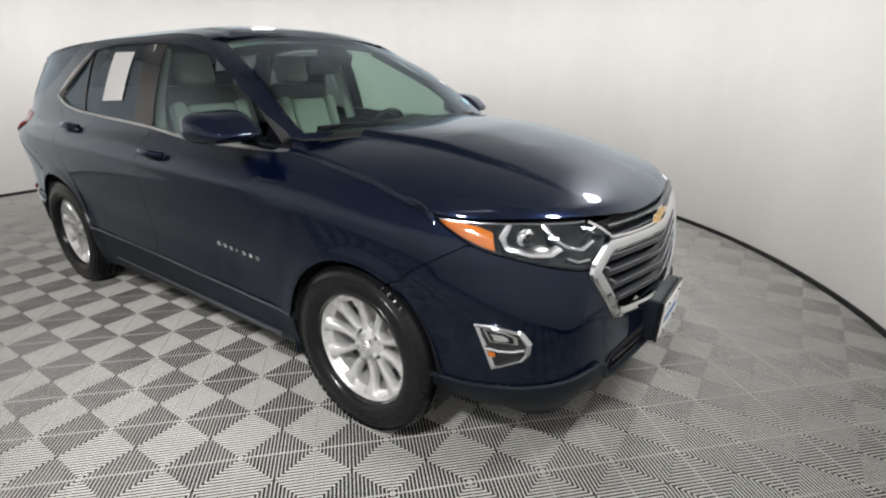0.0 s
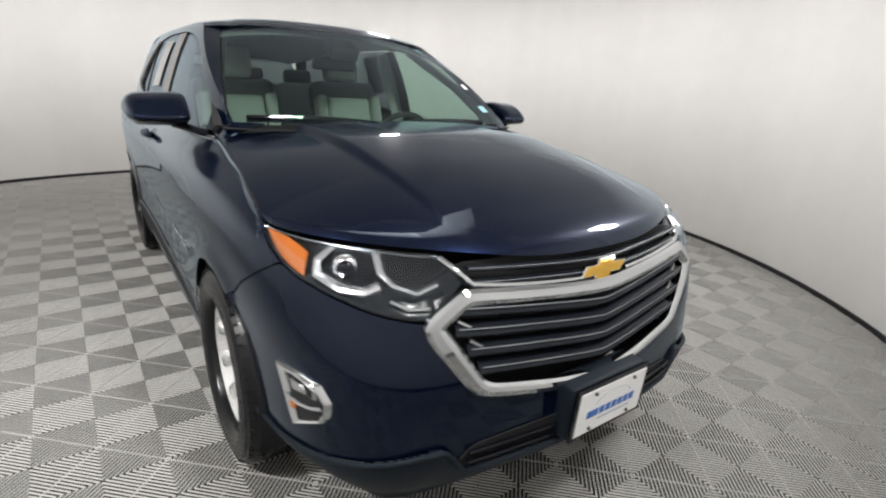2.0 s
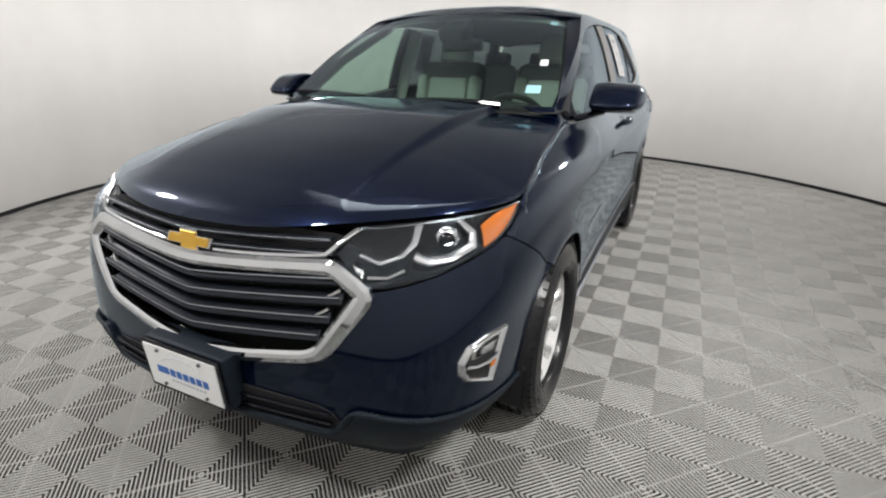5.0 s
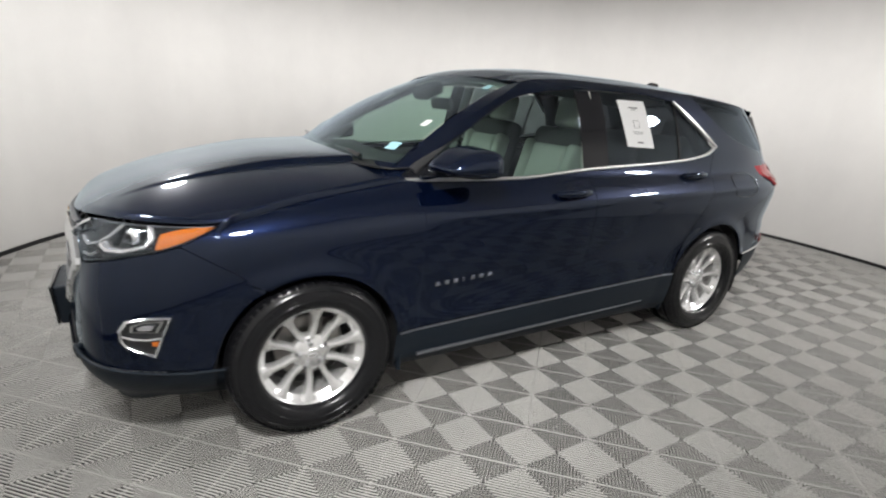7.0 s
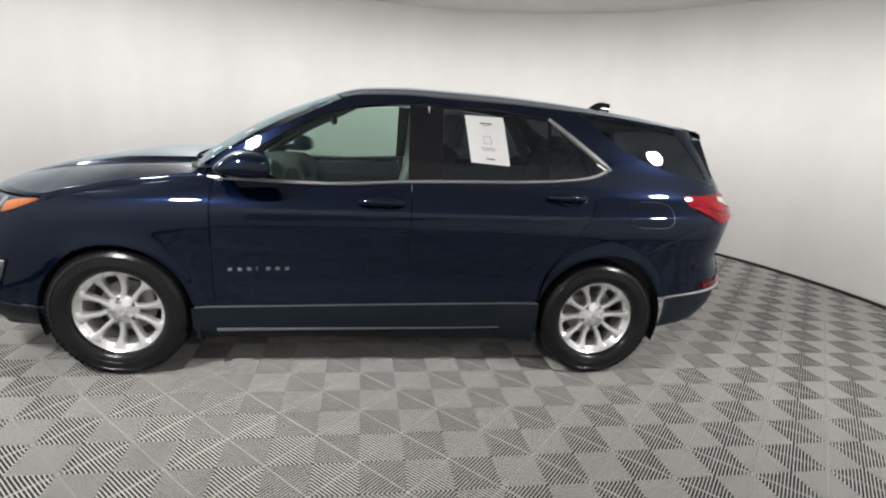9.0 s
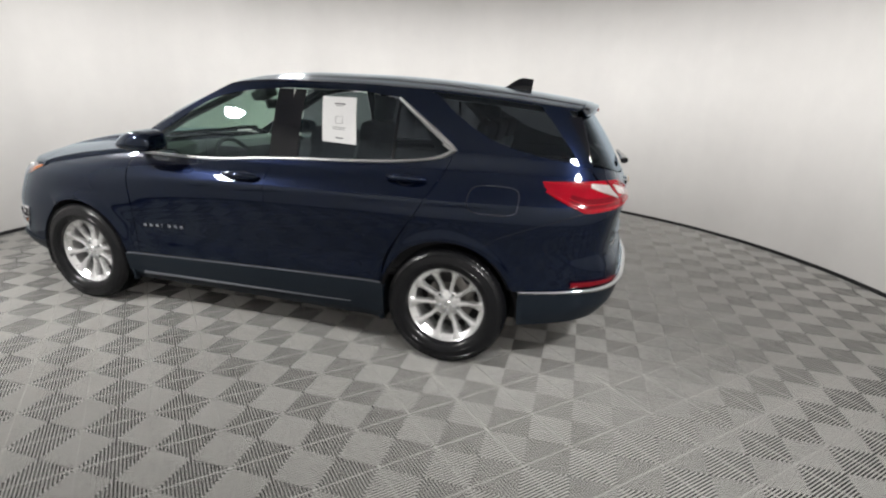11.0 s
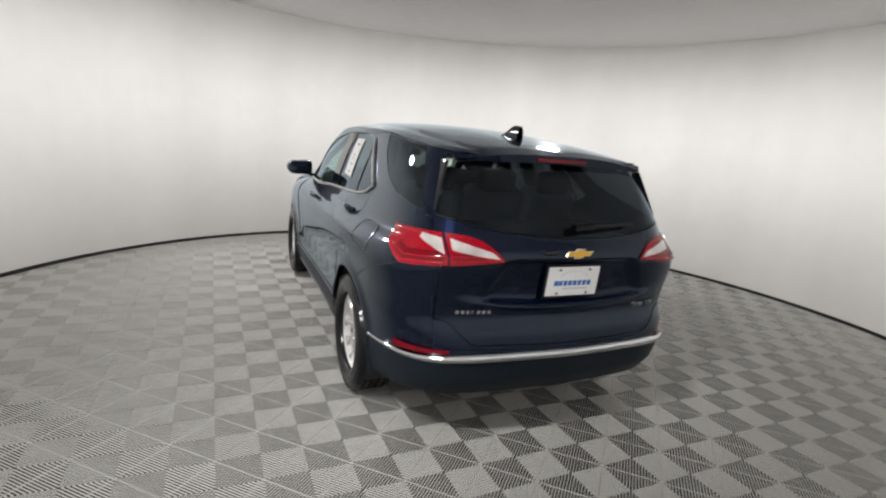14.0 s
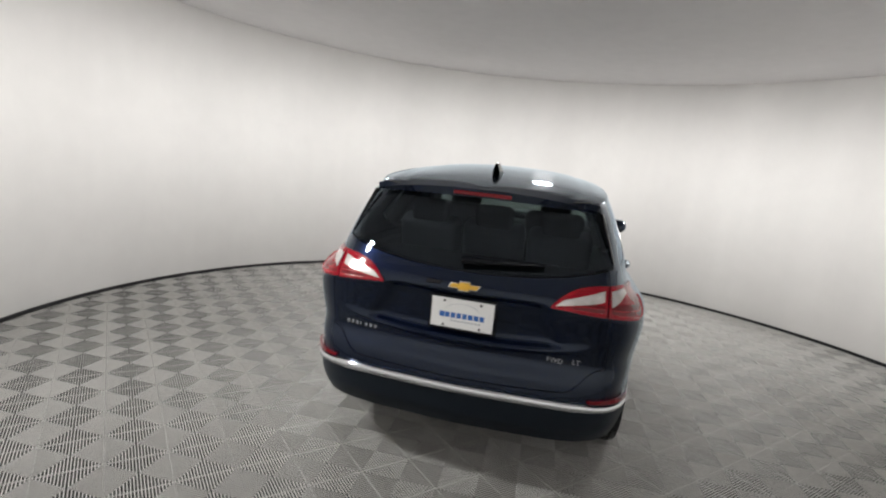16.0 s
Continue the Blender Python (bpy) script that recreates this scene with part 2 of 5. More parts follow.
RED_DEEP = mat("deep_red_lens", (0.14, 0.001, 0.006), 0.14, spec=0.15, coat=0.5, vary=0.15, scale=60)
LAMP_PINK = mat("reversing_reflector", (0.64, 0.59, 0.58), 0.24, metal=0.5, coat=0.6, vary=0.35, scale=70)
LAMP_BLACK = mat("lamp_housing", (0.006, 0.006, 0.008), 0.16, spec=0.3, vary=0.1, scale=40)
LAMP_WHITE = mat("clear_reflector_lens", (0.54, 0.54, 0.56), 0.2, metal=0.7, coat=1.0, vary=0.2, scale=70)
FABRIC = mat("light_grey_seat_cloth", (0.35, 0.35, 0.335), 0.9, vary=0.12, scale=12, bump=0.2, bump_scale=700)
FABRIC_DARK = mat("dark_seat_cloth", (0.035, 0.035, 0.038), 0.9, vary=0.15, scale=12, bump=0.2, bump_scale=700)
INTERIOR = mat("dark_cabin_trim", (0.022, 0.022, 0.024), 0.75, vary=0.12, scale=15)
HEADLINER = mat("pale_headliner", (0.42, 0.42, 0.40), 0.95, vary=0.05, scale=10)
PAPER = mat("white_paper", (0.82, 0.82, 0.82), 0.8, vary=0.03, scale=5)
INK = mat("dark_print", (0.05, 0.05, 0.06), 0.7, vary=0.1, scale=30)
PRINT_BLUE = mat("blue_print", (0.03, 0.13, 0.42), 0.5, vary=0.08, scale=30)
PRINT_GREY = mat("grey_print", (0.45, 0.47, 0.50), 0.5, vary=0.08, scale=30)
PLATE = mat("white_plate", (0.80, 0.80, 0.79), 0.35, vary=0.04, scale=8)
CYAN = mat("pale_blue_label", (0.35, 0.62, 0.68), 0.5, vary=0.1, scale=20)
MIRROR = mat("mirror_silver", (.9, .9, .9), .02, metal=1.0)
CLEAR = glass_mat("clear_lens", (0.95, 0.96, 0.96))
WINDSHIELD = glass_mat("windscreen_glass", (0.60, 0.76, 0.67), rise=3.2)
FRONT_GLASS = glass_mat("front_window_glass", (0.60, 0.72, 0.66))
PRIVACY = glass_mat("privacy_glass", (0.16, 0.175, 0.19))

# ---------------------------------------------------------------- room
N = 160


def round_point(r, i, z):
    a = 2 * math.pi * i / N
    return (CX + r * math.cos(a), CY + r * math.sin(a), z)


def ring_solid(name, inner, outer, low, high, material):
    verts = [round_point(r, i, z) for r, z in ((inner, low), (outer, low), (outer, high), (inner, high)) for i in range(N)]
    faces = []
    for k in range(4):
        m = (k + 1) % 4
        faces += [(k * N + i, m * N + i, m * N + (i + 1) % N, k * N + (i + 1) % N) for i in range(N)]
    return tagged(mesh_ob(name, verts, faces, material), kind="structure")


ring_solid("wall_round", RAD, RAD + 0.12, -0.02, CEIL + 0.12, WALL)
ring_solid("baseboard", RAD - 0.014, RAD - 0.002, 0.0, 0.034, TRIM)
top = [round_point(RAD - 0.003, i, CEIL) for i in range(N)] + [round_point(RAD - 0.003, i, CEIL + 0.1) for i in range(N)]
tagged(mesh_ob("ceiling", top, [tuple(range(N))[::-1], tuple(range(N, 2 * N))] + [(i, (i + 1) % N, N + (i + 1) % N, N + i) for i in range(N)], CEILING, smooth=False), kind="structure")
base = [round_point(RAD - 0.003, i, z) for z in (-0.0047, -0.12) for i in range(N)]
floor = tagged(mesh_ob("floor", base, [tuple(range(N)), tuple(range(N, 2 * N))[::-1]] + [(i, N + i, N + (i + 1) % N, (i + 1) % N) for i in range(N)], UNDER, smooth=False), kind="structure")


# ---------------------------------------------------------------- car: the shape of the body
half_width = curve([.15, .17, .29, .42, .63, .77, .91, .985, 1.05, 1.10, 1.16, 1.25, 1.35, 1.45, 1.53, 1.58, 1.62], [.74, .79, .868, .892, .899, .912, .922, .912, .878, .825, .797, .772, .738, .699, .660, .632, .590])
front_reach = curve([.18, .3, .42, .6, .8, .9, .985, 1.06, 1.15, 1.6], [2.16, 2.25, 2.285, 2.275, 2.25, 2.235, 2.13, 1.80, 1.44, 1.12])
rear_reach = curve([.2, .34, .45, .58, .66, .76, .9, 1.03, 1.13, 1.3, 1.52, 1.6], [2.16, 2.26, 2.33, 2.355, 2.345, 2.305, 2.315, 2.335, 2.295, 2.20, 2.045, 1.99])
front_square = curve([.3, .64, .8, .985, 1.1], [8, 8, 6.5, 4.4, 3.4])
rear_square = curve([.3, .7, 1.0, 1.2], [6.5, 7, 8, 8])
FRONT_AXLE, REAR_AXLE, HUB = 1.3625, -1.3625, 0.360
ARCH_F, ARCH_R = 0.392, 0.412


def nose_x(y, z):
    w = half_width(z)
    s = max(0.0, 1 - (min(abs(y), w) / w) ** front_square(z))
    return front_reach(z) * s ** (1 / front_square(z)) - 0.13 * (math.sqrt(y * y + 0.01) - 0.1)


def tail_x(y, z):
    w = half_width(z) + 0.012
    s = max(0.0, 1 - (min(abs(y), w) / w) ** rear_square(z))
    return -rear_reach(z) * s ** (1 / rear_square(z)) + 0.07 * (math.sqrt(y * y + 0.01) - 0.1)


def side_y(x, z):
    """Half the car's width at a place along it and a height."""
    w = half_width(z)
    k = min(1.0, max(0.0, (-0.1 - x) / 1.0))
    w += 0.012 * k * k * (3 - 2 * k)
    if x > -0.1:
        n, reach = front_square(z), front_reach(z)
        a, b = 0.0, w
        for _ in range(18):
            m = (a + b) / 2
            far = reach * (1 - (m / w) ** n) ** (1 / n) - 0.13 * (math.sqrt(m * m + 0.01) - 0.1)
            a, b = (m, b) if far > x else (a, m)
        y = a
    elif x < -0.6:
        n, reach = rear_square(z), rear_reach(z)
        a, b = 0.0, w
        for _ in range(18):
            m = (a + b) / 2
            far = -reach * (1 - (m / w) ** n) ** (1 / n) + 0.07 * (math.sqrt(m * m + 0.01) - 0.1)
            a, b = (m, b) if far < x else (a, m)
        y = a
    else:
        y = w
    for axle, r in ((FRONT_AXLE, ARCH_F), (REAR_AXLE, ARCH_R)):
        d = math.hypot(x - axle, z - HUB) - r
        y += 0.012 * math.exp(-((d / 0.05) ** 2)) if z < 0.9 else 0
    # shoulder line that rises to the rear, and a scoop low in the doors
    crease = 0.955 + 0.045 * (0.8 - x) / 2.2
    if -2.0 < x < 0.95:
        y += 0.010 * math.exp(-(((z - crease) / 0.022) ** 2)) * min(1, (0.95 - x) / 0.3) * min(1, (x + 2.0) / 0.3)
        y -= 0.010 * math.exp(-(((z - 0.56 - 0.03 * (0.5 - x)) / 0.09) ** 2)) * min(1, max(0, (0.9 - x) / 0.3)) * min(1, max(0, (x + 1.0) / 0.3))
    return y


CORNERS = {}


def round_corner(z, t, y0, x_end, front):
    """A place on the body's outline at a height, t of the way from a half-width y0 on the nose or tail to x_end on the flank."""
    key = (round(z, 3), y0, x_end, front)
    if key not in CORNERS:
        z = key[0]
        fn = nose_x if front else tail_x
        w = half_width(z) + (0 if front else .012)
        line = []
        for k in range(60):
            y = y0 + (w - y0) * (1 - (1 - k / 59) ** 3)
            x = fn(y, z)
            if (x < x_end) if front else (x > x_end):
                break
            line.append((x, y))
        line.append((x_end, side_y(x_end, z)))
        run = [0.0]
        for p, q in zip(line[:-1], line[1:]):
            run.append(run[-1] + math.dist(p, q))
        CORNERS[key] = (line, run)
    line, run = CORNERS[key]
    d = t * run[-1]
    i = 0
    while i < len(run) - 2 and d > run[i + 1]:
        i += 1
    k = (d - run[i]) / max(1e-9, run[i + 1] - run[i])
    return (lerp(line[i][0], line[i + 1][0], k), lerp(line[i][1], line[i + 1][1], k))


def side(x, z, out=0.0):
    return (x, side_y(x, z) + out, z)


belt = curve([1.0, .91, .35, -.215, -.99, -1.25, -1.36], [1.105, 1.107, 1.107, 1.142, 1.180, 1.215, 1.262])
window_top = curve([.93, .625, .244, -.05, -.30, -.62, -.97], [1.112, 1.292, 1.495, 1.545, 1.560, 1.560, 1.532])
sill_line = curve([.95, -.98], [.405, .466])
roof_mid = curve([.35, .1, -.24, -.68, -1.1, -1.59, -1.9, -2.08], [1.576, 1.650, 1.672, 1.668, 1.650, 1.608, 1.570, 1.540])


ROOF_DROP = curve([.35, .1, -.5, -1.3, -2.05], [.052, .056, .066, .062, .048])


def roof_edge(x):
    return roof_mid(x) - ROOF_DROP(x)


def lerp(a, b, t):
    return a + (b - a) * t


def arch(x):
    z = 0.0
    for axle, r in ((FRONT_AXLE, ARCH_F), (REAR_AXLE, ARCH_R)):
        d = abs(x - axle)
        if d < r:
            z = max(z, HUB + math.sqrt(r * r - d * d))
    return z


def hood_lip(q):
    return 1.675 + 0.54 * (1 - q**2.5) ** 0.636


hood_mid = curve([.9, 1.0, 1.36, 1.7, 1.9, 2.05, 2.15, 2.22], [1.180, 1.178, 1.164, 1.122, 1.080, 1.032, .988, .942])


def hood_point(p, q):
    """p runs from the windscreen to the lip, q from -1 to 1 across."""
    k = abs(q)
    x0 = 1.10 - 0.16 * k**2.6
    x = lerp(x0, hood_lip(k), p)
    y = q * (0.755 + 0.07 * min(1, max(0, (x - 0.95) / 0.72)))
    step = 1 / (1 + math.exp((abs(y) - 0.455 - 0.04 * (1.7 - x)) / 0.0042))
    z = hood_mid(x) - lerp(0.050, 0.132, min(1, max(0, (x - .95) / .75))) * k**3.0 + 0.024 * step * min(1, max(0, (2.05 - x) / 0.6)) - 0.006
    if p > 0.97:
        z -= 0.012 * ((p - 0.97) / 0.03) ** 2
    return (x, y, z)


# ---------------------------------------------------------------- car: panels
car = tagged(new("suv"), "dark blue compact suv parked on grey ribbed tiles", "car")
PARTS = {}


def door_patch(x_front, x_rear, low, high, out=0.0):
    """A patch of the flank between two upright edges, given as functions of the height, and two lengthwise ones."""

    def fn(u, v):
        x = lerp(x_front(0.8), x_rear(0.8), v)
        for _ in range(3):
            z = lerp(low(x), high(x), u)
            x = lerp(x_front(z), x_rear(z), v)
        return side(x, lerp(low(x), high(x), u), out)

    return fn


GAP = 0.0018
wing_seam = curve([1.54, 1.60, 1.64, 1.73, 1.836], [.706, .735, .772, .830, .893])


def lamp_under(x):
    """The headlamp's lower edge along the flank."""
    k = min(1.0, max(0.0, (nose_x(.80, lamp_low(.80)) - x) / (nose_x(.80, lamp_low(.80)) - 1.688)))
    return lerp(lamp_low(.80), .965, k**1.3)


lamp_low = curve([.55, .66, .76, .83, .85], [.792, .815, .850, .895, .96])
chrome_line = curve([0, .45, .60, .70, .84], [.574, .573, .568, .558, .556])
CORNER_LINE = [(*round_corner(.56, k / 39, .70, -1.785, False), lerp(.558, .512, k / 39)) for k in range(40)]


def strip_z(x, y):
    """Height of the bright strip over the rear bumper, from the middle of the tail round to the wheel arch."""
    if y < .70:
        return chrome_line(y)
    i = min(range(40), key=lambda n: (CORNER_LINE[n][0] - x) ** 2 + (CORNER_LINE[n][1] - y) ** 2)
    return CORNER_LINE[i][2]




def pillar_edge(x):
    """Upper edge of the body side, along the windscreen and then the roof."""
    return min(roof_edge(x), 1.165 + (roof_edge(.2) - 1.165) * max(0, (.945 - x) / .745) ** .93) if x > .2 else roof_edge(x)


rear_door_edge = curve([.46, .62, .75, .90, 1.05, 1.18, 1.26], [-.955, -.985, -1.06, -1.165, -1.255, -1.325, -1.352])
flank_low = curve([-1.0, -1.3, -1.785, -2.02], [.47, .50, .518, strip_z(-2.02, .84) + .005])
quarter_low = curve([-1.0, -1.19, -1.32, -1.55, -1.80, -2.034, -2.2], [1.58, 1.565, 1.47, 1.335, 1.262, 1.228, 1.22])
shoulder = curve([-1.0, -1.365, -1.7, -2.05, -2.3], [1.18, 1.262, 1.245, 1.215, 1.20])
tail_edge = curve([1.20, 1.23, 1.36, 1.50, 1.57], [-2.04, -2.03, -1.935, -1.815, -1.76])
quarter_top = curve([-1.15, -1.5, -1.9, -2.02], [1.572, 1.545, 1.505, 1.49])

for s in (1, -1):
    # doors
    d1 = sheet("front_door", door_patch(lambda z: .866 - GAP, lambda z: -.186 + GAP - .012 * (z - .8), lambda x: sill_line(x) + .012, lambda x: belt(x) - .006), 34, 40, PAINT, car, side=s)
    d2 = sheet("rear_door", door_patch(lambda z: -.186 - GAP - .012 * (z - .8), lambda z: rear_door_edge(z) + GAP, lambda x: max(sill_line(x) + .012, 0), lambda x: belt(x) - .006), 34, 40, PAINT, car, side=s)
    PARTS["front_door", s], PARTS["rear_door", s] = d1, d2

    # front wing: flank, then a strip up to the bonnet's edge
    def wing(u, v):
        t = (1 - math.cos(math.pi * min(1, v / .96))) / 2 if v < .96 else 1
        x = lerp(.866 + GAP, 1.690, v / .88) if v < .88 else lerp(1.690, 1.836, (v - .88) / .12)
        if x > 1.692:
            low, top = max(arch(x), wing_seam(x)), lamp_under(x) - .004
            return side(x, lerp(low, max(top, low + .001), u))
        k = min(1, max(0.02, (x - .93) / .75))
        p = max(0.0, min(1.0, (x - .94) / .735))
        hx, hy, hz = hood_point(p, 1)
        top = hz - .028 if x > .94 else lerp(belt(.87) - .006, hood_point(0, 1)[2] - .028, (x - .866) / .074)
        low = max(arch(x), .417, wing_seam(x) if x > 1.545 else 0)
        if u < .80:
            z = lerp(low, top, u / .80)
            return side(x, z)
        w = (u - .80) / .20
        y0 = side_y(x, top)
        y1 = hy + .003
        if x < .94:
            y1 = lerp(side_y(x, belt(x)) - .012, hy + .005, (x - .866) / .074)
        z1 = hz + .002 if x > .94 else lerp(belt(.87), hood_point(0, 1)[2] + .002, (x - .866) / .074)
        return (x, lerp(y0, y1, 1 - math.cos(w * math.pi / 2)), lerp(top, z1, math.sin(w * math.pi / 2)))

    sheet("front_wing", wing, 40, 84, PAINT, car, side=s)

    # rear quarter: from the door's edge round to the tailgate
    def quarter(u, v):
        """v: along the flank, then round the corner."""
        if v < .8:
            z0 = .9
            t = v / .8
            x = lerp(rear_door_edge(z0), -2.02, t)
            for _ in range(3):
                low = max(arch(x), flank_low(x))
                z = lerp(low, shoulder(x), u)
                x = lerp(rear_door_edge(min(1.26, max(.46, z))) - GAP, -2.02, t)
            low = max(arch(x), flank_low(x))
            return side(x, lerp(low, shoulder(x), u))
        t = (v - .8) / .2
        z = lerp(lerp(flank_low(-2.02), .562, t), shoulder(lerp(-2.02, -2.25, t)), u)
        x, y = round_corner(z, 1 - t, .705, -2.02, False)
        return (x, y, z)

    sheet("rear_quarter_panel", quarter, 34, 60, PAINT, car, side=s)

    # upper side: pillar and roof rail above the windows
    def rail(u, v):
        x = lerp(.925, -2.03, v)
        low = window_top(x) + .004 if x > -.97 else (max(lerp(1.536, 1.57, min(1, (-.97 - x) / .2)), 0) if x > -1.17 else quarter_top(x) + .004)
        high = pillar_edge(x)
        high = max(high, low + .012)
        return side(x, lerp(low, high, u))

    sheet("roof_rail", rail, 6, 70, PAINT, car, side=s)

    def c_pillar(u, v):
        x = lerp(-.985, -2.034, v)
        low = lerp(1.530, 1.258, min(1, max(0, (-.985 - x) / .385))) if x > -1.37 else shoulder(x) - .002
        high = quarter_low(x) if x < -1.17 else lerp(1.536, 1.57, min(1, (-.97 - x) / .2))
        return side(x, lerp(low, max(high, low + .004), u))

    sheet("rear_pillar", c_pillar, 10, 40, PAINT, car, side=s)

    # strip between quarter window and tailgate
    def d_pillar(u, v):
        z = lerp(1.21, lerp(1.532, 1.510, v), u)
        x0 = tail_edge(z)
        y1 = lerp(.690, .560, (z - 1.21) / .355)
        x, y = round_corner(z, 1 - v, round(y1, 3), round(x0, 3), False)
        return (x, y, z)

    sheet("tail_pillar", d_pillar, 24, 24, PAINT, car, side=s)

    sheet("window_fin", lambda u, v: (lambda p: (p[0] - lerp(.010, .062, u**1.5) * math.sin(math.pi * v) ** .5, p[1], p[2]))(d_pillar(lerp(.10, .86, u), lerp(.80, 1.0, v))), 14, 6, GLOSS_BLACK, car, "glossy black fin beside the tailgate window", side=s)

    # glass in the doors and the quarter window
    def front_window(u, v):
        x = lerp(.88, -.165, v)
        return side(x, lerp(belt(x) + .004, window_top(x) - .004, u), -.006)

    sheet("window_glass", front_window, 14, 24, FRONT_GLASS, d1, "clear front door window", side=s, thick=0)

    def rear_window(u, v):
        x = lerp(-.365, -.985, v)
        return side(x, lerp(belt(x) + .004, window_top(x) - .004, u), -.006)

    sheet("window_glass", rear_window, 14, 18, PRIVACY, d2, "dark tinted rear door window", side=s, thick=0)

    def vent(u, v):
        z = lerp(belt(-1.0) + .004, 1.526, u)
        x1 = lerp(-1.35, -.992, min(1, max(0, (z - 1.25) / .276))) if z > 1.25 else -1.345
        x = lerp(-.996, x1, v)
        return side(x, max(z, belt(x) + .004), -.006)

    sheet("corner_glass", vent, 12, 10, PRIVACY, d2, "dark tinted triangular corner glass", side=s, thick=0)

    def quarter_glass(u, v):
        x = lerp(-1.185, tail_edge(lerp(1.23, 1.50, u)) + .002, v)
        return side(x, lerp(quarter_low(x), max(quarter_low(x) + .002, quarter_top(x)), u), -.003)

    sheet("quarter_window", quarter_glass, 12, 26, PRIVACY, car, "dark tinted rear quarter window", side=s, thick=0)

    # black centre pillar covers and slim window bar
    sheet("pillar_cover", lambda u, v: side(lerp(-.168, -.362, v), lerp(belt(-.2) + .004, window_top(-.27) - .004, u), .002), 10, 6, GLOSS_BLACK, d1, "glossy black pillar cover", side=s)
    sheet("window_bar", lambda u, v: side(lerp(-.982, -1.0, v), lerp(belt(-1) + .003, 1.53, u), 0), 10, 2, GLOSS_BLACK, d2, side=s)

    sheet("mirror_sail", lambda u, v: (lambda x: side(x, lerp(belt(x) + .006, max(belt(x) + .007, window_top(x) - .004), u), .001))(lerp(.905, .745, v)), 6, 10, GLOSS_BLACK, d1, "glossy black panel behind the mirror", side=s)

    # bright trim under and behind the windows
    line = [Vector(side(x, belt(x), .004)) for x in np.linspace(.925, -1.335, 46)]
    line += [Vector(side(lerp(-1.362, -.985, t), lerp(1.262, 1.530, t), .004)) for t in np.linspace(0, 1, 14)]
    vf = tube([(p.x, p.y * s, p.z) for p in line], lambda t: .0085 if t < .72 else .0085 + .007 * math.sin(min(1, (t - .72) / .28) * math.pi), 8, flat=1.1)
    mesh_ob("window_trim", *vf, SATIN, car, "satin silver window trim")
    wedge = [(-1.30, 1.235), (-1.362, 1.258), (-1.30, 1.312), (-1.278, 1.29), (-1.325, 1.262)]
    v, f = prism([(a, b) for a, b in wedge], .006)
    mesh_ob("trim_corner", [(a, s * (side_y(a, b) + d), b) for d, a, b in v], f, SATIN, car)

    # sill: black cladding with two bright lines
    def cladding(u, v):
        x = lerp(.985, -.975, v)
        z = lerp(.205, sill_line(x) - .004, u)
        return (x, side_y(x, max(z, .30)) + .006 - .05 * (1 - min(1, (z - .2) / .1)) ** 2, z)

    sheet("sill_cladding", cladding, 12, 40, CLAD, car, "black plastic sill cladding", side=s)
    vf = tube([(x, s * (side_y(x, sill_line(x)) + .006), sill_line(x) + .003) for x in np.linspace(.965, -.965, 30)], .0050, 8)
    mesh_ob("sill_trim", *vf, SILL_GREY, car, "dull grey sill line")
    vf = tube([(x, s * (side_y(x, .31) + .002 + .004), lerp(.272, .300, (.86 - x) / 1.6) - .004 + .02 * max(0, (-.2 - x)) ** 2) for x in np.linspace(.86, -.75, 24)], lambda t: .0100 * (1 - .65 * t), 8, flat=1.1)
    mesh_ob("lower_sill_trim", *vf, SILL_GREY, car, "dull grey lower sill moulding")

    # door handles
    for door, x0, x1, z in ((d1, .097, -.141, 1.032), (d2, -.979, -1.207, 1.096)):
        pts = []
        for t in np.linspace(0, 1, 15):
            x = lerp(x0, x1, t)
            pts.append((x, s * (side_y(x, z) + .014 + .030 * math.sin(math.pi * t) ** .6), z + .006 * math.sin(math.pi * t)))
        a = tube(pts, lambda t: .0165 * (0.75 + .35 * math.sin(math.pi * t)), 10, flat=1.15)
        cup = []
        for t in np.linspace(0, 2 * math.pi, 24, endpoint=False):
            cx = lerp(x0, x1, .52)
            px, pz = cx + .062 * math.cos(t), z - .006 + .030 * math.sin(t)
            cup.append((px, s * (side_y(px, pz) + .0015), pz))
        mesh_ob("door_handle", *a, PAINT, door)
        mesh_ob("handle_recess", cup + [(lerp(x0, x1, .52), s * (side_y(x0, z) - .012), z - .006)], [(i, (i + 1) % 24, 24)[:: s] for i in range(24)], DARK, door)

    # letters of the model badge as plain bars
    for k in range(7):
        xa = (.787 - .0497 * k) if s > 0 else (.461 + .0497 * k)
        w = .028 if k != 3 else .008
        zc = .630 + .014 * (.787 - xa) / .326
        lo, hi = zc - .013, zc + .013
        step = -s
        o = [(xa, lo + .003), (xa + step * w * .85, lo + .003), (xa + step * w * .85, hi - .003), (xa, hi - .003)]
        v, f = prism(o, .007, -.003, .002)
        segs = [([(a, s * (side_y(a, b) + d), b) for d, a, b in v], f)]
        mesh_ob("badge_bar", *join(*segs), CHROME, d1, "raised chrome badge bar", smooth=False)

    # mirror on the front door: a wedge swept back from its nose, darker underneath
    outline = [(.556, 1.150), (.575, 1.262), (.670, 1.279), (.770, 1.262), (.868, 1.190), (.850, 1.160), (.700, 1.138)]
    for _ in range(3):
        outline = [q for i, p in enumerate(outline) for q in ((lerp(p[0], outline[(i + 1) % len(outline)][0], k), lerp(p[1], outline[(i + 1) % len(outline)][1], k)) for k in (.22, .78))]
    turns = len(outline)

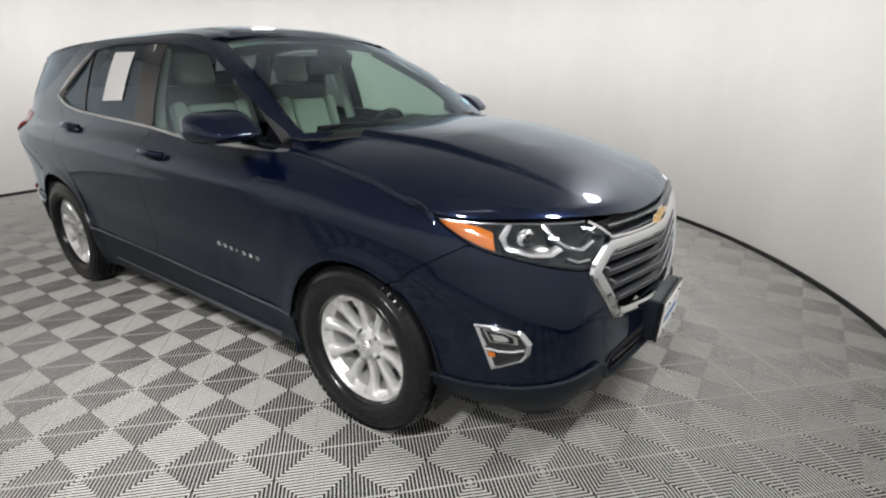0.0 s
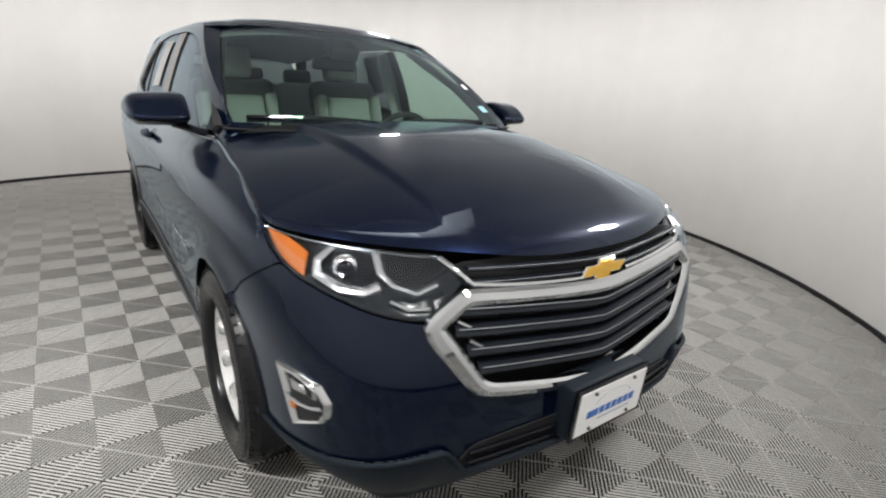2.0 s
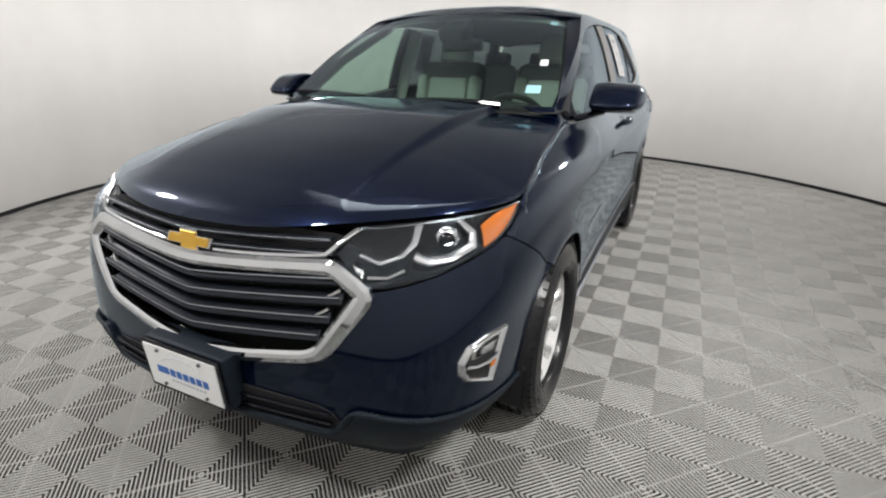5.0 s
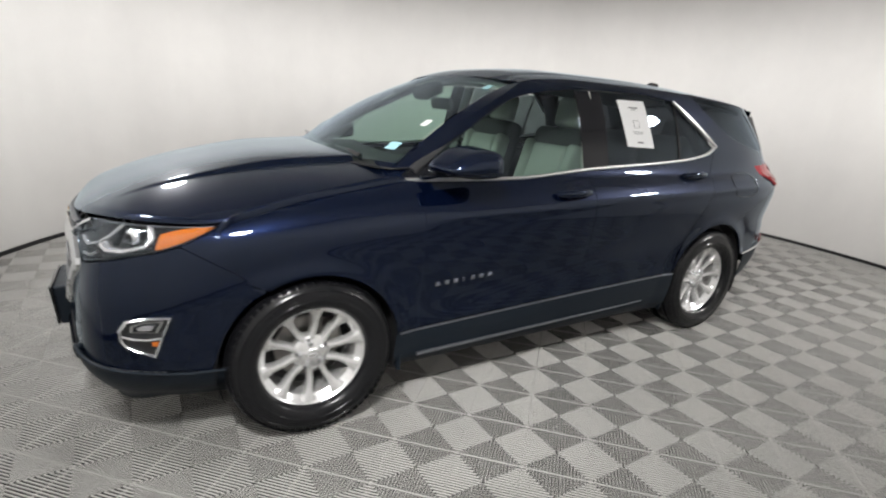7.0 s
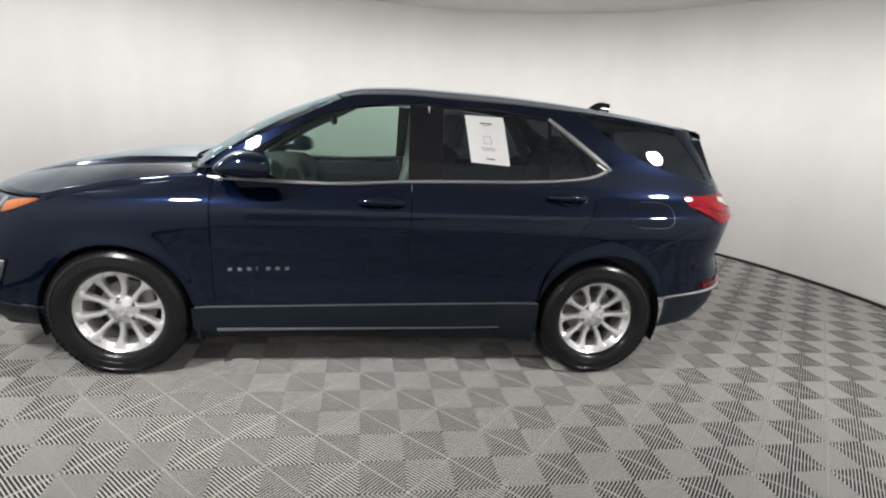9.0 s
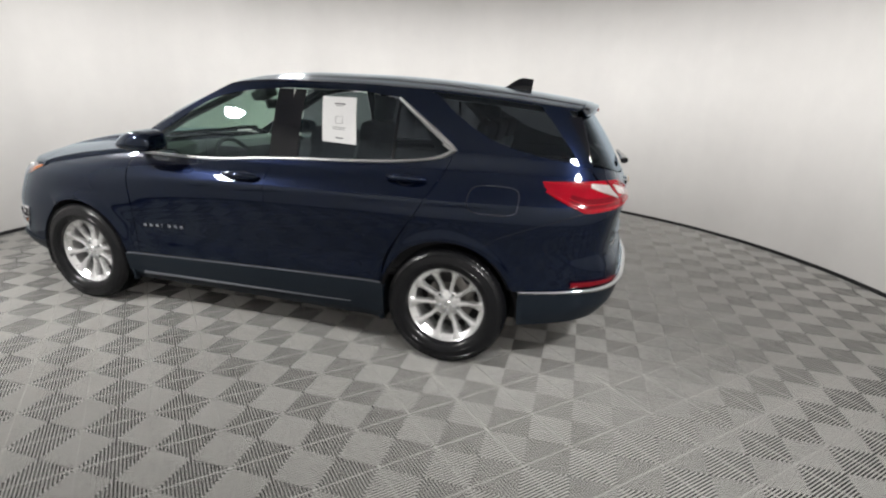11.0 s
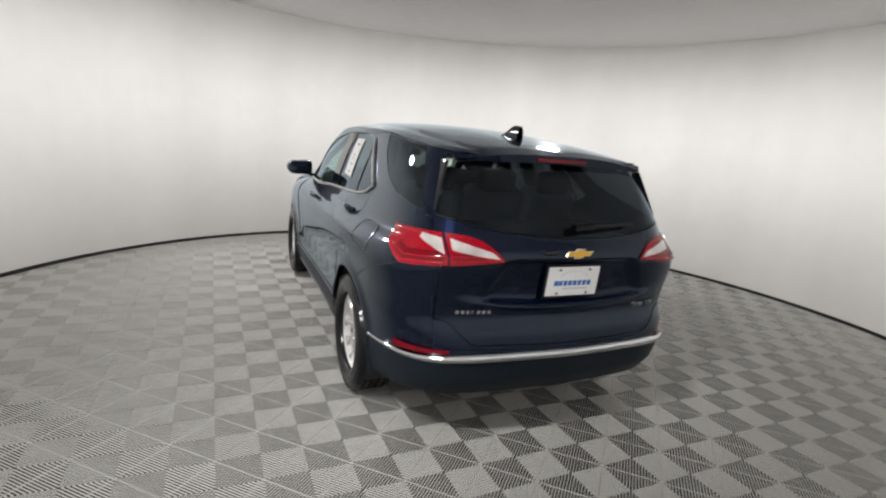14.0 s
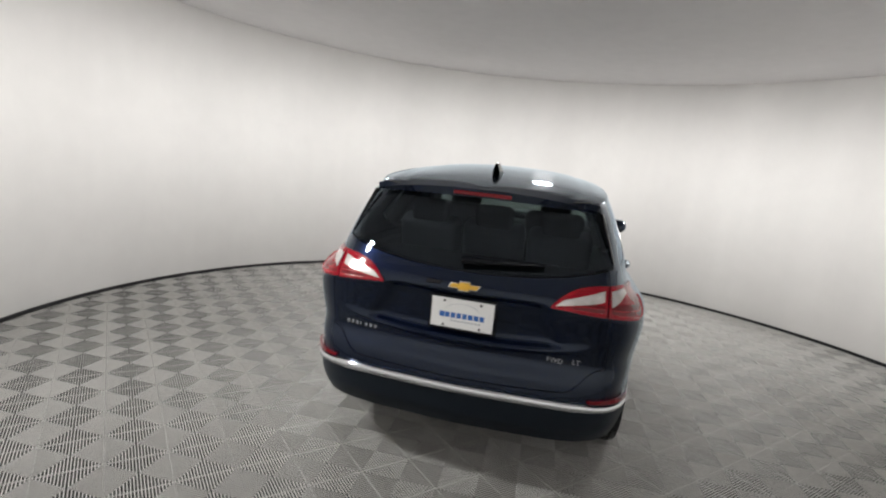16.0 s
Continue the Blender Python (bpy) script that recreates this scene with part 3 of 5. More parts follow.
    def mirror_ring(u, grow=0.0):
        """The section at u, from the door outward, closing over at its outer end."""
        end = max(0.0, (u - .70) / .30)
        size = (1 - .10 * u) * math.sqrt(max(0.0, 1 - end**2.4)) * (1 - .16 * (1 - min(1, u / .18)) ** 2)
        mx, mz = .665 - .030 * u, 1.206 - .004 * u
        y = .838 + .222 * u
        return [(mx + (px - .68) * (size + grow), y, mz + (pz - 1.206) * (size + grow)) for px, pz in outline]

    steps = (0, .05, .12, .22, .35, .5, .64, .74, .82, .89, .94, .975, .995)
    rings = [mirror_ring(u) for u in steps]
    faces = grid_faces(len(steps), turns, s > 0, wrap=True) + [tuple(range(turns))[:: s], tuple(range((len(steps) - 1) * turns, len(steps) * turns))[:: -s]]
    m = mesh_ob("mirror_housing", [(x, y * s, z) for ring in rings for x, y, z in ring], faces, PAINT, d1, "dark blue door mirror housing", sharp=60)
    low = [i for i in range(turns) if outline[i][1] < 1.170]
    low = sorted(low, key=lambda i: outline[i][0])
    cap = [mirror_ring(u, .022) for u in steps[1:9]]
    sheet_v = [(ring[i][0], ring[i][1] * s, ring[i][2] - .001) for ring in cap for i in low]
    mesh_ob("mirror_cap", sheet_v, grid_faces(len(cap), len(low), s < 0), GLOSS_BLACK, m, "glossy black lower mirror cap", thick=.002)
    foot = [(.815, .775, 1.118), (.80, .815, 1.128), (.775, .855, 1.142), (.755, .895, 1.150)]
    mesh_ob("mirror_foot", *tube([(a, b * s, c) for a, b, c in foot], lambda t: .034 - .008 * t, 10, flat=.5), GLOSS_BLACK, d1)
    v, f = prism([(.870, 1.160), (1.005, 1.166), (1.018, 1.205), (1.005, 1.246), (.875, 1.254), (.858, 1.205)], .004, 0, .001)
    mesh_ob("mirror_glass", [(.5755 + .13 * (b - 1.206) - .10 * (a - .93) - d, a * s, b) for d, a, b in v], f, MIRROR, d1, "silvered mirror glass", smooth=False)
    # wheel arch liners and mud flaps
    for axle, r in ((FRONT_AXLE, ARCH_F), (REAR_AXLE, ARCH_R)):
        verts = []
        for k in range(25):
            a = radians(-20 + 220 * k / 24)
            for y in (.50, .885):
                verts.append((axle + (r + .002) * math.cos(a), s * y, HUB + (r + .002) * math.sin(a)))
        verts += [(axle, s * .50, HUB)]
        faces = grid_faces(25, 2) + [(2 * k, 2 * k + 2, 50) for k in range(24)]
        mesh_ob("arch_liner", verts, faces, DARK, car, "black wheel arch liner")
    for x, z0 in ((.955, .20), (-.955, .205)):
        part("mud_flap", box_bm((.018, .17, .22), (x, s * .80, z0 + .11), .006), CLAD, car, "black mud flap")

# roof, bonnet, windscreen, tailgate
sheet("roof", lambda u, v: (lambda x, q: (x, q * side_y(x, roof_edge(x)), roof_mid(x) - ROOF_DROP(x) * abs(q) ** 2.6 - (.006 * math.exp(-(((abs(q) - .80) / .035) ** 2)))))(lerp(.20 + .085 * (1 - (2 * v - 1) ** 2), -2.06, u), 2 * v - 1), 60, 48, PAINT, car)
sheet("bonnet", lambda u, v: hood_point(u, 1 - 2 * v), 60, 180, PAINT, car)


for s in (1, -1):
    edge = [(x, s * (abs(y) + .0015), z + .0015) for x, y, z in (hood_point(k / 40, 1) for k in range(1, 41))]
    mesh_ob("bonnet_gap", *tube(edge, .0026, 6), DARK, car, "thin dark gap along the bonnet")


def screen(u, v):
    q = 1 - 2 * v
    k = abs(q)
    x0, z0, y0 = 1.10 - .17 * k**2.4, 1.172 + .004 * k**2, .728 * q
    x1 = .20 + .085 * (1 - q * q)
    z1, y1 = roof_mid(x1) - ROOF_DROP(x1) * k**2.6, q * .560
    bow = .030 * math.sin(math.pi * u)
    return (lerp(x0, x1, u) + bow * .55, lerp(y0, y1, u) + q * bow * .5, lerp(z0, z1, u) + bow)


sheet("windscreen", lambda u, v: screen(u, .5 + (v - .5) * .985), 30, 36, WINDSHIELD, car, "tinted windscreen", thick=0)
for s in (1, -1):
    sheet("screen_pillar", lambda u, v: tuple(Vector(screen(u, 0.0)).lerp(Vector(side(lerp(.93, .2, u), pillar_edge(lerp(.93, .2, u)))), v)), 30, 4, PAINT, car, side=s)


def wing_crest(x):
    hx, hy, hz = hood_point(max(0.0, (x - .94) / .735), 1)
    return (x, hy + .003, hz + .002)


def fillet_edge(x):
    t = (.995 - x) / .070
    _, y, z = wing_crest(x)
    return (x, lerp(y, side_y(.925, 1.17) - .002, t), lerp(z, pillar_edge(.925) + .002, t**1.4))


def screen_edge(x):
    k = min(1.0, ((1.10 - x) / .17)) ** (1 / 2.4)
    return screen(0, (1 - k) / 2)


for s in (1, -1):
    # the wing runs up into the foot of the windscreen pillar
    sheet("pillar_foot", lambda u, v: tuple(lerp(a, b, u) for a, b in zip(wing_crest(lerp(.995, .925, v)), fillet_edge(lerp(.995, .925, v)))), 6, 12, PAINT, car, side=s)
    sheet("pillar_foot_top", lambda u, v: tuple(lerp(a, b, u) for a, b in zip(fillet_edge(lerp(.995, .925, v)), screen_edge(lerp(.995, .925, v)))), 4, 12, PAINT, car, side=s)
sheet("cowl_panel", lambda u, v: (lambda q: (lerp(1.13 - .16 * abs(q) ** 2.6, 1.02 - .16 * abs(q) ** 2.6, u), q * .745, lerp(1.150, 1.155, u)))(1 - 2 * v), 4, 30, DARK, car, "black cowl below the windscreen")


def tail(u, v, low, high, wide):
    q = 1 - 2 * v
    y = q * wide
    z = lerp(low(abs(q)), high(abs(q)), u)
    return (tail_x(y, z), y, z)


def gate_low(k):
    t = min(1.0, max(0.0, (k - .74) / .22))
    return .622 + .020 * k * k + .10 * t * t * (3 - 2 * t)


def gate_high(k):
    return 1.135 + .085 * k**2.2


def gate(u, v):
    x, y, z = tail(u, v, gate_low, gate_high, .700)
    # recess round the number plate, and the fold below it
    inset = 1 / (1 + math.exp((abs(y) - .47 + .55 * (z - .84)) / .011)) / (1 + math.exp((z - 1.030) / .005)) / (1 + math.exp((.815 + .10 * y * y - z) / .010))
    fold = .024 * math.exp(-(((z - .800 - .10 * y * y) / .02) ** 2)) * max(0, 1 - (abs(y) / .66) ** 4)
    return (x + .032 * inset - fold, y, z)


gate_ob = sheet("tailgate", gate, 64, 72, PAINT, car)
sheet("rear_window", lambda u, v: (lambda p: (p[0] + .004, p[1], p[2]))((lambda q: (lambda y, z: (tail_x(y, z), y, z))(q * lerp(.690, .545, u), lerp(gate_high(abs(q)) + .006, 1.515, u)))(1 - 2 * v)), 20, 40, PRIVACY, gate_ob, "dark tinted tailgate window", thick=0)


def spoiler_section(q):
    """Four corners of the spoiler's section, thin at its ends."""
    k = abs(q)
    y = q * .585
    z0 = roof_mid(-2.035) - .046 * k**2.6 + .003
    x1, z1 = -2.100 + .058 * k**3, 1.528 - .050 * k**2.6
    h = .036 * (1 - k**3) + .006
    return [(-2.02, y, z0), (x1, y * .98, z1), (x1 + .008, y * .98, z1 - h), (-2.02, y, z0 - h)]


rows = [spoiler_section(1 - 2 * i / 48) for i in range(49)]
flat_rows = [p for row in rows for p in row]
mesh_ob("spoiler", flat_rows, grid_faces(49, 4, wrap=True) + [(0, 1, 2, 3)[::-1], tuple(range(192, 196))], PAINT, gate_ob, sharp=50)
part("brake_lamp", box_bm((.012, .30, .020), (-2.096, 0, 1.503), .004), RED_DEEP, gate_ob, "red high-level brake lamp")
mesh_ob("gate_lower_lining", [(-2.03, -.54, 1.52), (-2.03, .54, 1.52), (-2.070, .40, 1.505), (-2.070, -.40, 1.505)], [(0, 1, 2, 3)], DARK, gate_ob, thick=.004)


# ---------------------------------------------------------------- car: bumpers, lamps, grille
grille_low = curve([0, .20, .43, .50, .572], [.520, .545, .592, .668, .785])


def lip_top(y):
    t = min(1.0, max(0.0, (y - .46) / .09))
    return .350 + .092 * t * t * (3 - 2 * t)


def front_skin(u, v):
    """v from the centre to the wheel arch, u from the lower edge up."""
    if v < .62:
        y = lerp(0, .60, v / .62)
        top = grille_low(y) if y < .572 else lamp_low(y)
    else:
        t = (v - .62) / .38
        y = None
    if y is not None:
        z = lerp(lip_top(y), top - .004, u)
        return (nose_x(y, z), y, z)
    z = .7
    for _ in range(3):
        x, ya = round_corner(z, t, .60, 1.56, True)
        low = max(arch(x) if x < 1.76 else 0, lerp(.442, .385, min(1, t * 1.3)))
        edge = nose_x(.80, lamp_low(.80))
        top = lamp_low(min(ya, .80)) if x > edge else (lamp_under(x) if x > 1.836 else wing_seam(x))
        z = lerp(low, top - .004, u)
    x, ya = round_corner(z, t, .60, 1.56, True)
    return (x, ya, z)


for s in (1, -1):
    sheet("front_bumper", front_skin, 40, 76, PAINT, car, side=s)

    def chin(u, v):
        y = lerp(0, .60, v / .62) if v < .62 else None
        if y is not None:
            z = lerp(.215, lip_top(y) + .004, u)
            return (nose_x(y, max(z, .25)) + .012 - .05 * (1 - u) ** 2, y, z - .006)
        t = (v - .62) / .38
        z = lerp(.215, lerp(.446, .388, min(1, t * 1.3)), u)
        x, ya = round_corner(max(z, .25), t, .60, 1.705, True)
        return (x + .012 * (1 - t) - .05 * (1 - u) ** 2 * (1 - t), ya + .006 * t - .10 * (1 - u) ** 2 * min(1, 2 * t), z - .006)

    sheet("front_lip", chin, 10, 60, CLAD, car, "black plastic lower bumper lip", side=s)
    edge = [chin(1, v / 60) for v in range(61)]
    mesh_ob("lip_edge", *tube([(x + .002, y * s, z + .002) for x, y, z in edge], .0075, 8), CLAD, car, "rounded upper edge of the bumper lip")

# lower intake: a dark slot with two bars, and the lip's raised shoulders
slot = []
for k in range(33):
    q = -1 + 2 * k / 32
    y = .50 * q
    slot.append((y, .358, .452 - .020 * q * q if abs(q) < .9 else .445 - .06 * (abs(q) - .9) / .1))
verts = [(nose_x(y, a) + .006, y, a) for y, a, b in slot] + [(nose_x(y, b) + .006, y, b) for y, a, b in slot]
mesh_ob("lower_intake", verts, [(i, i + 1, 34 + i, 33 + i) for i in range(32)], DARK, car, "black lower air intake", thick=.003)
for z in (.385, .420):
    mesh_ob("intake_bar", *tube([(nose_x(y, z) + .012, y, z) for y in np.linspace(-.47, .47, 24)], .007, 8, flat=.8), GLOSS_BLACK, car)
mesh_ob("intake_trim", *tube([(nose_x(y, .36) + .014, y, .350 + .085 * min(1, max(0, (abs(y) - .46) / .09)) ** 1.5) for y in np.linspace(-.58, .58, 40)], .012, 8, flat=.9), CLAD, car)

# grille
grille = part("grille", box_bm((.02, .2, .2), (2.05, 0, .8), .004), DARK, car, "dark grille with bright chrome surround")
back = []
ys = np.linspace(-.60, .60, 41)
for y in ys:
    k = abs(y)
    z0, z1 = grille_low(min(k, .56)) - .05, lerp(.945, .925, min(1, k / .5)) if k < .47 else lerp(.925, .84, (k - .47) / .13)
    back += [(nose_x(y, (z0 + z1) / 2) - .075, y, z0), (nose_x(y, (z0 + z1) / 2) - .075, y, z1)]
mesh_ob("grille_mesh", back, grid_faces(41, 2, True), DARK, grille, thick=.004)


def bar_loop(points, steps=10):
    out = []
    n = len(points)
    for i in range(n):
        a, b = points[i], points[(i + 1) % n]
        for k in range(steps):
            t = k / steps
            out.append((lerp(a[0], b[0], t), lerp(a[1], b[1], t)))
    return out


hexagon = [(0, .822), (.20, .832), (.425, .850), (.475, .852), (.562, .790), (.545, .755), (.445, .610), (.40, .590), (.20, .556), (0, .538)]
hexagon += [(-a, b) for a, b in hexagon[-2:0:-1]]
loop = bar_loop(hexagon, 6)
for _ in range(2):
    n = len(loop)
    loop = [((loop[i - 1][0] + 2 * loop[i][0] + loop[(i + 1) % n][0]) / 4, (loop[i - 1][1] + 2 * loop[i][1] + loop[(i + 1) % n][1]) / 4) for i in range(n)]
path = [(nose_x(y, z) + .010, y, z) for y, z in loop]
band = ((-.021, -.016), (-.021, .002), (-.013, .010), (-.001, .013), (.016, .006), (.024, -.004), (.024, -.018))
verts = []
for i, (x, y, z) in enumerate(path):
    ahead, behind = Vector(path[(i + 1) % len(path)]), Vector(path[i - 1])
    out = (ahead - behind).cross(Vector((1, 0, 0))).normalized()
    if out.dot(Vector((0, y, z - .70))) < 0:
        out = -out
    wide = 1 + .25 * max(0, (abs(y) - .40) / .16)
    verts += [(x + d, y + out.y * o * wide, z + out.z * o * wide) for o, d in band]
mesh_ob("grille_surround", verts, [(i * 7 + k, i * 7 + k + 1, (i + 1) % len(path) * 7 + k + 1, (i + 1) % len(path) * 7 + k) for i in range(len(path)) for k in range(6)], CHROME, grille, "bright chrome grille surround", sharp=22)
for k in range(4):
    zc = .782 - .0535 * k
    half = .505 - .004 * k - .028 * max(0, k - 1)
    pts = []
    for y in np.linspace(-half, half, 31):
        z = zc - .002 + .045 * (abs(y) / .5) ** 1.05
        pts.append((nose_x(y, z) - .012, y, z))
    v, f = tube(pts, .026, 10, flat=.34, up=(.55, 0, 1))
    mesh_ob("grille_slat", v, f, GRILLE, grille, "dark grey grille slat")
    mesh_ob("slat_edge", *tube([(a + .0225, b, c + .006) for a, b, c in pts], .0034, 6), DARK_CHROME, grille)
    for sgn in (1, -1) if k < 3 else ():
        y = half - .015
        z = zc + .045 * (y / .5) ** 1.05
        mesh_ob("slat_end", *tube([(nose_x(y, z) - .018, sgn * y, z + .016), (nose_x(y, z) - .004, sgn * (y - .022), z + .002), (nose_x(y, z) + .002, sgn * (y - .052), z - .012)], lambda t: .009 - .004 * t, 8, flat=.6), SATIN, grille)
for k in range(5):
    y = -.34 + .17 * k
    mesh_ob("grille_rib", *tube([(nose_x(y, .78) - .045, y, .575 + .08 * abs(y)), (nose_x(y, .78) - .045, y, .825)], .006, 6, up=(1, 0, 0)), GRILLE, grille)
for k, z0 in enumerate((.868, .902)):
    pts = [(nose_x(y, z0) - .010, y, z0 + .020 * (abs(y) / .45) ** 1.4) for y in np.linspace(-.47 + .01 * k, .47 - .01 * k, 27)]
    mesh_ob("upper_slat", *tube(pts, .014, 8, flat=.5), GRILLE, grille)
    mesh_ob("slat_edge", *tube([(a + .012, b, c + .004) for a, b, c in pts], .0022, 6), DARK_CHROME, grille)
for sgn in (1, -1):
    # second bright line over the surround, which rises along the lamp to the bonnet
    corner, tip = (.452, .886), (.512, .944)
    line = [(y, lerp(.858, corner[1], (y / corner[0]) ** 2)) for y in np.linspace(.10, corner[0], 16)] + [(lerp(corner[0], tip[0], t), lerp(corner[1], tip[1], t)) for t in (.12, .3, .5, .75, 1.0)]
    mesh_ob("upper_trim", *tube([(nose_x(y, z) + .004, sgn * y, z) for y, z in line], lambda t: .0070 + .003 * t, 10, flat=.8), CHROME, grille, "chrome line that frames the upper grille")
# gold badge: a plain bow shape in a bright frame


def bow(width, height):
    a, b, c, d = width / 2, height / 2, width * .17, height * .5 * .52
    lean = height * .25
    return [(-a - lean * .3, -d), (-c - lean * .2, -d), (-c - lean * .5, -b), (c - lean * .2, -b), (c, -d), (a - lean, -d), (a + lean * .3, d), (c + lean * .2, d), (c + lean * .5, b), (-c + lean * .2, b), (-c, d), (-a + lean, d)]


def badge(parent, width, height, x, z, sgn):
    v, f = prism(bow(width, height), .012, 0, .003)
    rim = mesh_ob("badge_frame", [(x + sgn * d, -sgn * -a, z + b) for d, a, b in v], f, CHROME, parent, "bright chrome badge frame", smooth=False)
    v, f = prism(bow(width * .90, height * .80), .015, .004, .002)
    mesh_ob("badge", [(x + sgn * d, -sgn * -a, z + b) for d, a, b in v], f, GOLD, parent, "gold bow-shaped badge", smooth=False)


badge(grille, .192, .066, 2.232, .872, 1)


def plate(x, z, tilt, sgn, width=.312, height=.155):
    """Dealer's plate in a dark frame; its print is reduced to plain bars."""
    base_m = pose(x, 0, z, 0, tilt, 0)
    frame_v, frame_f = prism([(-width / 2 - .012, -height / 2 - .012), (width / 2 + .012, -height / 2 - .012), (width / 2 + .012, height / 2 + .012), (-width / 2 - .012, height / 2 + .012)], .010, 0, .003)
    put = lambda vs: [base_m @ Vector((sgn * d, -sgn * -a, b)) for d, a, b in vs]
    holder = mesh_ob("number_plate", put(frame_v), frame_f, GLOSS_BLACK, car, "white dealer plate in a dark frame", smooth=False)
    rect = lambda a0, a1, b0, b1, d0, d1: prism([(a0, b0), (a1, b0), (a1, b1), (a0, b1)], d1, d0)
    v, f = rect(-width / 2 + .002, width / 2 - .002, -height / 2 + .002, height / 2 - .002, .008, .0125)
    mesh_ob("plate_face", put(v), f, PLATE, holder, "white plate face", smooth=False)
    bars = [rect(-.112 + .0285 * k, -.112 + .0285 * k + (.022 if k else .026), -.022, .004, .0125, .0135) for k in range(8)]
    v, f = join(*bars)
    mesh_ob("print_bar", put(v), f, PRINT_BLUE, holder, "blue printed bars", smooth=False)
    arc = tube([(.0131, .085 * math.cos(t), .012 + .042 * math.sin(t)) for t in np.linspace(.25, math.pi - .25, 20)], .0024, 5, flat=.3)
    mesh_ob("print_arc", put(arc[0]), arc[1], PRINT_GREY, holder, smooth=False)
    bars = [rect(-.055 + .017 * k, -.055 + .017 * k + .012, -.042, -.034, .0125, .0135) for k in range(9)]
    v, f = join(*bars)
    mesh_ob("print_line", put(v), f, PRINT_GREY, holder, smooth=False)
    for a in (-.09, .09):
        for b in (-.062, .062):
            bm = bmesh.new()
            bmesh.ops.create_cone(bm, cap_ends=True, segments=12, radius1=.0065, radius2=.005, depth=.006, matrix=base_m @ Matrix.Translation((sgn * .015, a, b)) @ pose(0, 0, 0, 0, 90, 0))
            part("plate_screw", bm, INK, holder)


plate(2.332, .472, 4, 1)
part("plate_bracket", box_bm((.09, .335, .185), (2.285, 0, .472), .012, (0, 4, 0)), CLAD, car, "black front plate bracket")
plate(-2.300, .928, -5, -1)


# headlamps
INNER = -.16


def lamp_top(t):
    """The lamp's upper edge under the bonnet; INNER is beside the grille, 1 on the wing."""
    q = lerp(.60, .995, t) if t > .3 else lerp(.622, .7185, (t - INNER) / (.3 - INNER))
    x, y, z = hood_point(1, q)
    return Vector((x + .004, y + .002, z - .012))


def lamp_bottom(t):
    if t < 0:
        # along the corner of the grille's surround
        y, z = lerp(.555, .478, t / INNER), lerp(lamp_low(.555) + .012, .888, (t / INNER) ** .8)
        return Vector((nose_x(y, z), y, z))
    if t < .62:
        y = lerp(.555, .80, t / .62)
        z = lamp_low(y) + .002 + .010 * max(0, 1 - t / .12)
        return Vector((nose_x(y, z), y, z))
    x = lerp(nose_x(.80, lamp_low(.80)), 1.688, (t - .62) / .38)
    z = lerp(lamp_low(.80), .965, ((t - .62) / .38) ** 1.3)
    return Vector((x, side_y(x, z), z))


def lamp_at(t, w, depth=0.0):
    """A place on the lamp's face: t outward, w from the lower edge up, depth inward."""
    p = lamp_bottom(t).lerp(lamp_top(t), w)
    t = max(t, 0)
    n = Vector((lerp(.9, .45, t), lerp(.35, .85, t), .25)).normalized()
    return p + n * (.022 * math.sin(math.pi * w) * (1 - .4 * t) - depth)


